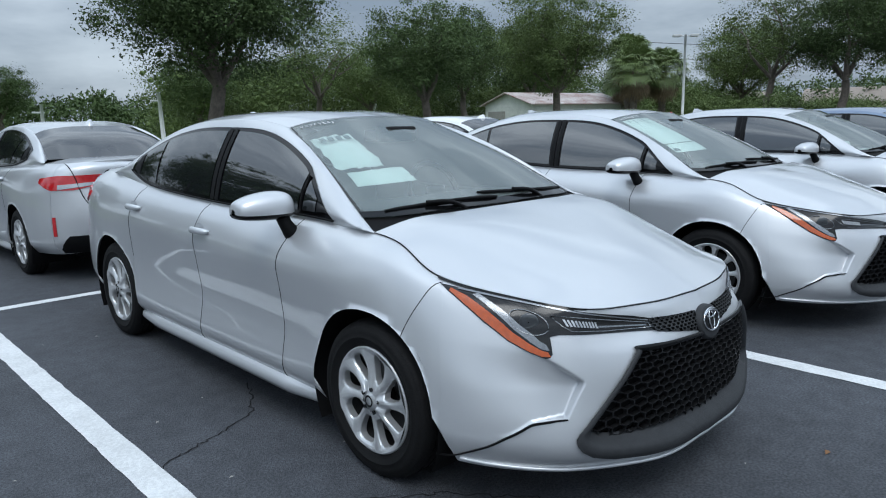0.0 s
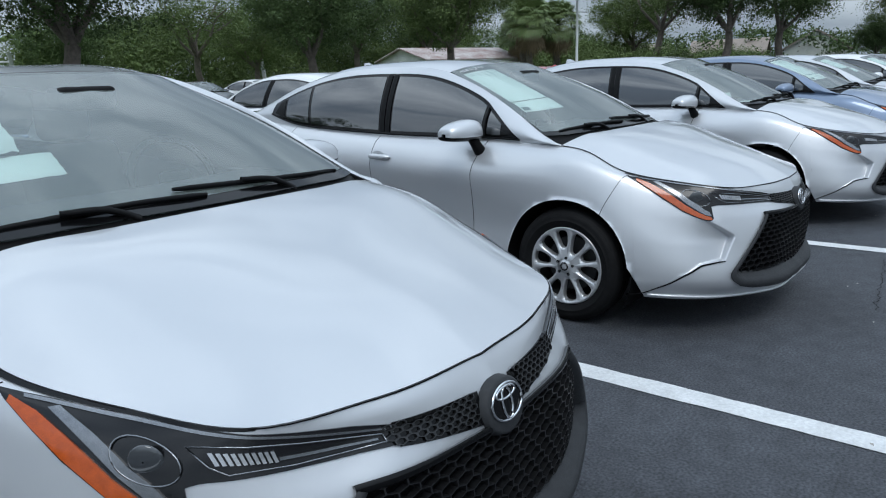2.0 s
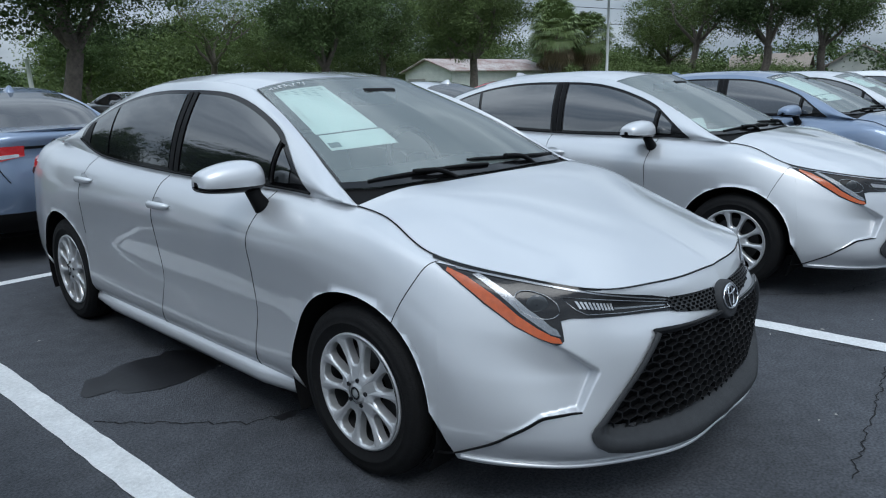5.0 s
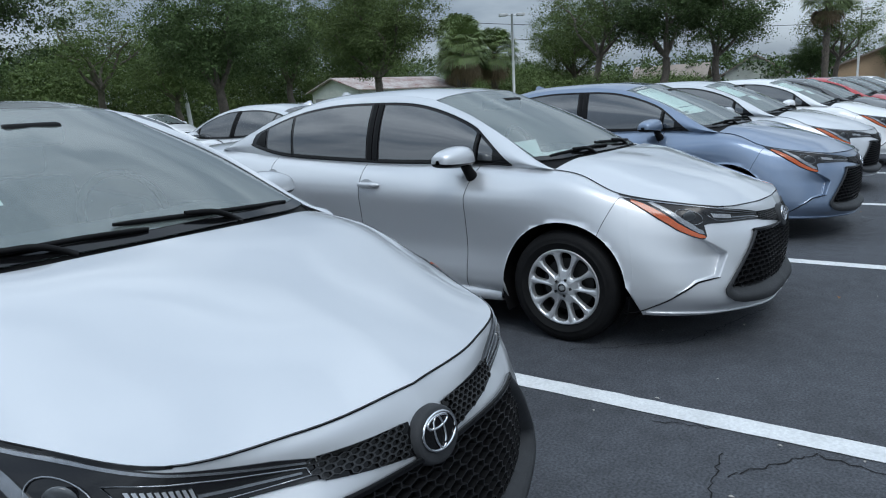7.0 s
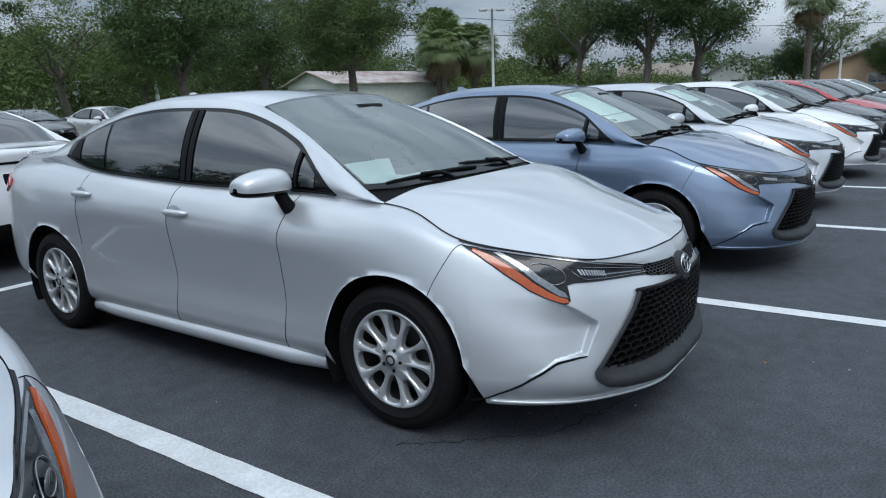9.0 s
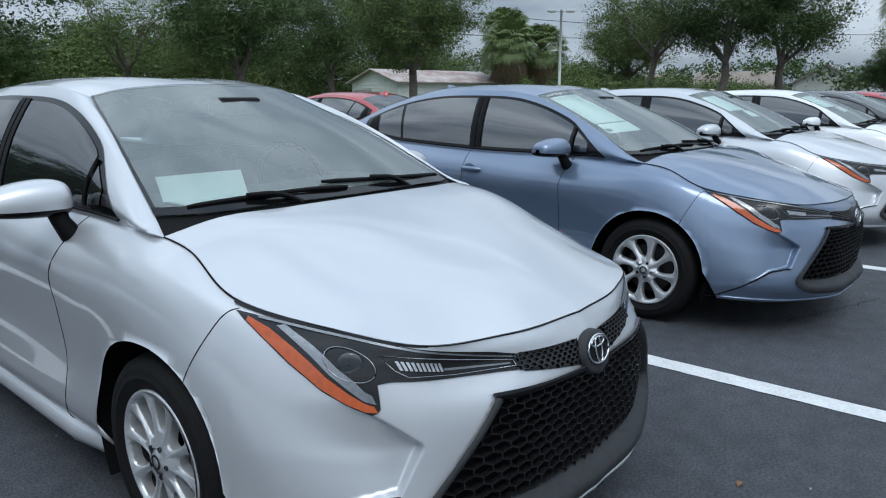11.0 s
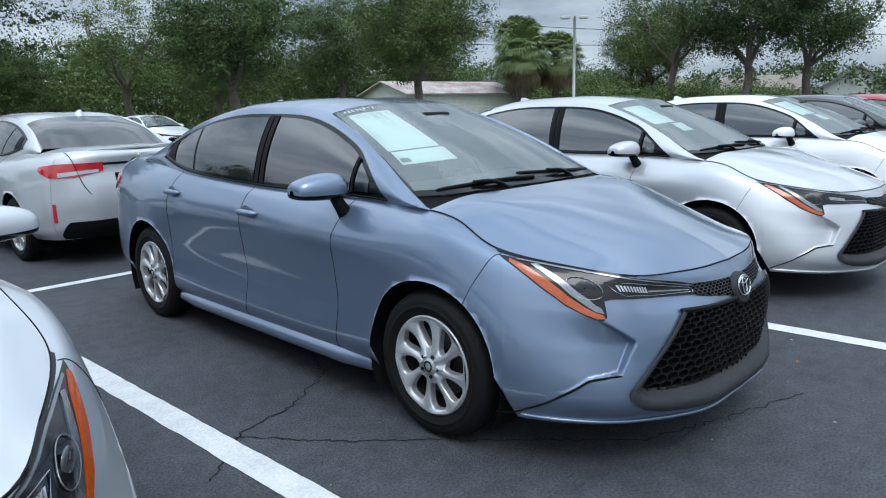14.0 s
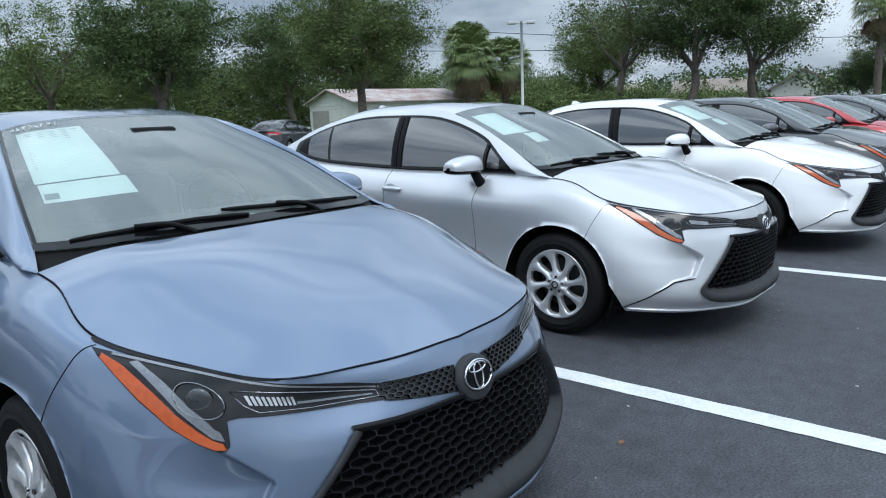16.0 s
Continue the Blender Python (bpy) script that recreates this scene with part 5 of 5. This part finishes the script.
OAKS = [
    build_oak(8.8, 4.6, 2.6, LEAF, 11, 520, 150, .064, .5, .26),
    build_oak(7.4, 3.6, 2.3, LEAF, 12, 420, 140, .060, -.3, .22),
    build_oak(9.4, 4.6, 2.9, LEAF2, 13, 480, 140, .064, .3, .24),
    build_oak(12.5, 5.6, 3.9, LEAF, 14, 560, 110, .080, .4, .30),
    build_oak(9.0, 4.2, 3.2, LEAF2, 15, 190, 100, .060, -.8, .2, True),
]
for o in OAKS:
    o.location = (0, 0, -60)
# x, y, which oak, size, turn, label
OAK_PLACES = [
    (11.1, 26.0, 0, 1.08, 20, "spreading live oak with dense dark crown by the kerb"),
    (23.7, 26.2, 1, .98, 0, "dark green live oak with a forked trunk"),
    (23.0, 35.0, 4, .85, 40, "thin oak with a leaning pale trunk"),
    (36.1, 26.8, 2, 1.0, 90, "light green oak standing before the shed"),
    (62.3, 17.6, 3, 1.0, 0, "tall dark oak with a pale trunk"),
    (62.5, 24.5, 4, 1.35, 120, "tall lacy oak with open branches"),
    (66.5, 14.2, 3, .95, 200, "oak draped with hanging growth"),
    (75.5, 6.4, 4, 1.0, 60, "slim leaning tree with a high open crown"),
    (79.0, 8.6, 1, .72, 30, "round green oak near the houses"),
    (88.0, 1.0, 2, .62, 10, "green oak beside the tan house"),
    (86.0, -4.5, 1, .80, 70, "green oak at the far end of the lot"),
    (31.5, 41.0, 2, .75, 200, "light green oak at the wood's edge"),
    (11.0, 62.0, 1, .8, 40, "small far oak on the horizon"),
    (30.0, 54.0, 0, .8, 80, "far oak at the wood's edge"),
    (45.0, 44.0, 3, .85, 150, "tall oak behind the white shed"),
    (55.0, 45.0, 3, .9, 300, "tall dark oak at the wood's edge"),
    (72.0, 30.0, 2, 1.1, 220, "light green oak beside the tan wall"),
    # the next four stand out of view, to be reflected in side windows
    (-26.0, 6.0, 0, 1.0, 0, "live oak standing beside the lot"),
    (-30.0, 20.0, 2, 1.0, 50, "light green oak beside the lot"),
    (-9.0, 20.0, 1, 1.15, 60, "live oak out of view, placed for window reflections"),
    (-4.0, 25.0, 1, 1.0, 160, "round live oak by the kerb"),
    (20.5, 47.0, 1, .8, 10, "small oak at the wood's edge"),
]
for x, y, k, s, turn, label in OAK_PLACES:
    o = copy_thing(OAKS[k], pose(x, y, .08, 0, 0, turn))
    o.scale = (s, s, s)
    tagged(o, label, "tree", "oak trees")
for o in OAKS:
    for c in (*o.children_recursive, o):
        bpy.data.objects.remove(c)
for x, y, h, seed, label in ((50.3, 29.7, 5.2, 1, "cabbage palm with a shaggy trunk beside the shed"), (52.2, 31.5, 6.3, 2, "taller cabbage palm behind its neighbour"), (54.0, 29.2, 5.0, 3, "cabbage palm with hanging dead fronds"), (53.4, 32.2, 4.6, 6, "low cabbage palm in the clump beside the shed"), (72.5, 6.6, 8.3, 4, "tall cabbage palm by the houses"), (86.0, -.5, 6.0, 5, "cabbage palm at the far end of the lot")):
    p = build_palm(h, seed)
    p.location = (x, y, .08)
    tagged(p, label, "palm", "cabbage palms")

# woods behind the lot: undergrowth and far crowns that nobody could count
r = np.random.RandomState(3)


def woods(name, x0, x1, y0, y1, h0, h1, blobs, per, size, mat, seed, label):
    r = np.random.RandomState(seed)
    C = np.stack([r.uniform(x0, x1, blobs), r.uniform(y0, y1, blobs), np.zeros(blobs)], 1)
    top = np.array([h0 + (h1 - h0) * (.5 + .5 * noise.noise(Vector((p[0] * .13, p[1] * .08, seed * 3.1)))) for p in C])
    C[:, 2] = top * r.uniform(0.02, 1, blobs) ** .8
    P = np.repeat(C, per, 0) + r.normal(size=(blobs * per, 3)) * [.62, .62, .42]
    P[:, 2] = np.maximum(P[:, 2], .05)
    ob = tagged(leaf_mesh(name, P, size, mat, seed=seed), label, "woods", kind="stuff")
    core = Shape()
    for c in C[::2]:
        core.add(c + BALL_V * r.uniform(.16, .34, (len(BALL_V), 1)) * [1.0, 1.0, .75], BALL_F)
    core.make("inner_foliage", mat, ob, smooth=False)
    return ob


woods("undergrowth", 18, 66, 45.6, 53, 3.2, 7.0, 1500, 92, 0.082, LEAF2, 1, "light green scrub and bushes behind the lot")
woods("woodland", 24, 110, 48, 66, 4.5, 9.0, 1800, 80, 0.122, LEAF, 2, "dark woodland closing the view")
woods("far_woods", -70, 40, 72, 95, 2.5, 6.0, 1200, 52, 0.245, LEAF, 4, "far line of green trees on the horizon")
woods("far_woods", 96, 130, -70, 50, 3.0, 7.0, 900, 52, 0.245, LEAF, 5, "far line of green trees behind the houses")
woods("bushes", 58, 92, 31, 39, 1.5, 5.5, 750, 88, 0.109, LEAF2, 9, "loose green bushes before the tan house")
woods("hedge", 56, 96, 22, 30, 1.4, 3.6, 700, 80, 0.102, LEAF2, 6, "clipped green hedge at the edge of the lot")
woods("tree_belt", -60, -48, -60, 60, 4, 8.5, 600, 44, 0.204, LEAF, 7, "green belt of trees beside the lot")
# out of view behind the camera; added for the cars to reflect
woods("tree_belt", -40, 60, -62, -48, 3, 7.0, 600, 44, 0.204, LEAF, 8, "green belt of trees added out of view for reflections")


# ---------------------------------------------------------------- shed, houses, poles
def build_shed(corner, along, across, length, width, eave, ridge):
    """A long low shed with lapped siding; its gable end has a roller door."""
    shed = new("shed")
    m = Matrix(((along[0], across[0], 0, corner[0]), (along[1], across[1], 0, corner[1]), (0, 0, 1, 0), (0, 0, 0, 1)))
    Shape().add([(0, 0, 0), (length, 0, 0), (length, width, 0), (0, width, 0), (0, 0, eave), (length, 0, eave), (length, width, eave), (0, width, eave), (0, width / 2, ridge), (length, width / 2, ridge)],
                [(0, 1, 5, 4), (1, 2, 6, 9, 5), (2, 3, 7, 6), (3, 0, 4, 8, 7)]).moved(m).make("wall", SIDING, shed, smooth=False)
    for k in range(int(eave / .22)):
        z = .12 + k * .22
        Shape().add([(0, -.004, z + .2), (length, -.004, z + .2), (length, -.03, z), (0, -.03, z), (length, -.0, z), (0, 0, z)], [(0, 3, 2, 1), (3, 5, 4, 2)]).moved(m).make("board", SIDING, shed, smooth=False)
        Shape().add([(-.004, 0, z + .2), (-.004, width, z + .2), (-.03, width, z), (-.03, 0, z), (0, width, z), (0, 0, z)], [(0, 1, 2, 3), (3, 2, 4, 5)]).moved(m).make("board", SIDING, shed, smooth=False)
    for s in (0, 1):
        ya, yb = (-.35, width / 2) if s == 0 else (width + .35, width / 2)
        za = eave - .09
        Shape().add([(-.4, ya, za), (length + .4, ya, za), (length + .4, yb, ridge + .02), (-.4, yb, ridge + .02), (-.4, ya, za + .08), (length + .4, ya, za + .08), (length + .4, yb, ridge + .1), (-.4, yb, ridge + .1)],
                    [(0, 1, 2, 3), (4, 5, 6, 7), (0, 1, 5, 4), (1, 2, 6, 5), (0, 3, 7, 4)]).moved(m).make("roof", ROOFTIN, shed, "rust-streaked sheet roof", smooth=False)
    Shape().box((-.05, width * .55, 0), (-.01, width * .93, 2.0)).moved(m).make("door", material("shed_door", (0.36, 0.35, 0.32), 0.6, noise_scale=3, noise_amount=0.2), shed, "grey roller door", smooth=False)
    return tagged(shed, "low white boarded shed with a rusty roof", "shed")


build_shed((42.28, 34.15), (.987, -.158), (.158, .987), 11.0, 6.0, 2.55, 3.45)


def build_house(x, y, w, d, h, ridge, turn, wall, label, windows=()):
    house = new("house")
    Shape().add([(-w / 2, -d / 2, 0), (w / 2, -d / 2, 0), (w / 2, d / 2, 0), (-w / 2, d / 2, 0), (-w / 2, -d / 2, h), (w / 2, -d / 2, h), (w / 2, d / 2, h), (-w / 2, d / 2, h), (0, -d / 2, ridge), (0, d / 2, ridge)],
                [(0, 1, 5, 8, 4), (1, 2, 6, 5), (2, 3, 7, 9, 6), (3, 0, 4, 7)]).make("wall", wall, house, smooth=False)
    for s in (-1, 1):
        e = s * (w / 2 + .5)
        z = h - (ridge - h) / (w / 2) * .5
        Shape().add([(e, -d / 2 - .5, z), (0, -d / 2 - .5, ridge), (0, d / 2 + .5, ridge), (e, d / 2 + .5, z), (e, -d / 2 - .5, z + .18), (0, -d / 2 - .5, ridge + .18), (0, d / 2 + .5, ridge + .18), (e, d / 2 + .5, z + .18)],
                    [(0, 1, 2, 3), (4, 5, 6, 7), (0, 1, 5, 4), (0, 3, 7, 4)]).make("roof", TANROOF, house, smooth=False)
    for a in windows:
        win = Shape().box((a - .9, -d / 2 - .06, .9), (a + .9, -d / 2 - .01, 2.0)).make("window", SIDING, house, smooth=False)
        Shape().box((a - .82, -d / 2 - .08, .97), (a - .03, -d / 2 - .055, 1.93)).make("pane", DARK_PANE, win, smooth=False)
        Shape().box((a + .03, -d / 2 - .08, .97), (a + .82, -d / 2 - .055, 1.93)).make("pane", DARK_PANE, win, smooth=False)
    house.matrix_basis = pose(x, y, .05, 0, 0, turn)
    return tagged(house, label, "house")


ORANGE = material("apricot_wall", (0.58, 0.40, 0.25), 0.8, noise_scale=0.8, noise_amount=0.12)
build_house(94, 3.4, 8.5, 10, 2.7, 4.3, -88, ORANGE, "low apricot house with a shallow gable", (1.2,))
build_house(103, 18.5, 7, 9, 2.8, 4.9, -78, SIDING, "pale house with a brown gabled roof", (0.0,))
build_house(104, 45, 9, 12, 2.8, 4.4, 20, TANWALL, "long tan house behind the trees", (0.0,))
build_house(102, 29, 8, 9, 2.7, 4.4, 10, TANWALL, "tan house behind a hedge", (0.0,))
build_house(102, -9, 16, 10, 3.0, 5.0, -92, SIDING, "white house at the far end of the lot", (-3.0, 3.0))


def build_lamp_post(x, y, h, turn, label):
    post = new("street_lamp")
    Shape().tube([(0, 0, 0), (0, 0, h * .5), (0, 0, h)], [.11, .10, .085], 10).make("pole", POLE, post)
    Shape().tube([(0, 0, 0), (0, 0, .5)], [.26, .26], 14).make("base", material("post_base", (0.4, 0.39, 0.37), 0.9, noise_scale=4, noise_amount=0.2), post)
    for s in (-1, 1):
        Shape().tube([(0, 0, h - .12), (s * .5, 0, h - .05)], .035, 6).make("arm", POLE, post)
        head = Shape().box((min(s * .35, s * 1.0), -.2, h - .16), (max(s * .35, s * 1.0), .2, h + .03), .03).make("lamp_head", POLE, post)
        Shape().box((min(s * .42, s * .92), -.15, h - .18), (max(s * .42, s * .92), .15, h - .155), .005).make("lens", CLEARLENS, head)
    post.matrix_basis = pose(x, y, .05, 0, 0, turn)
    return tagged(post, label, "street lamp", "lot lamps")


build_lamp_post(51.0, 25.7, 7.6, -48, "tall white lot lamp with two box heads")
build_lamp_post(86.0, 5.2, 8.2, -80, "white lot lamp at the far end of the lot")


def build_pole(x, y, h, r, lean, label):
    p = new("wooden_pole")
    Shape().tube([(0, 0, 0), (lean * .5, 0, h * .5), (lean, 0, h)], [r * 1.1, r, r * .85], 9).make("shaft", POLE, p)
    Shape().box((lean - .5, -.05, h - .5), (lean + .12, .05, h - .4), .02).make("bracket", POLE, p)
    p.location = (x, y, .05)
    return tagged(p, label, "pole", "pale poles")


build_pole(34.5, 44.3, 4.2, .15, -.35, "pale leaning pole before the woods")
build_pole(14.3, 39.0, 3.2, .12, -.1, "short pale post by the trees")
build_pole(8.5, 41.0, 2.6, .1, .05, "short pale post by the trees")
for k, (a, b, sag) in enumerate((((30, 52, 8.0), (96, 22, 8.6), 1.2), ((96, 22, 8.6), (100, -60, 8.8), 1.6), ((60, 48, 10.5), (98, 22, 9.6), .8))):
    pts = [(a[0] + (b[0] - a[0]) * t, a[1] + (b[1] - a[1]) * t, a[2] + (b[2] - a[2]) * t - 4 * sag * t * (1 - t)) for t in np.linspace(0, 1, 24)]
    tagged(Shape().tube(pts, .03, 5).make("power_cable", TRIM), "thin black overhead cable", "cable", "overhead cables")
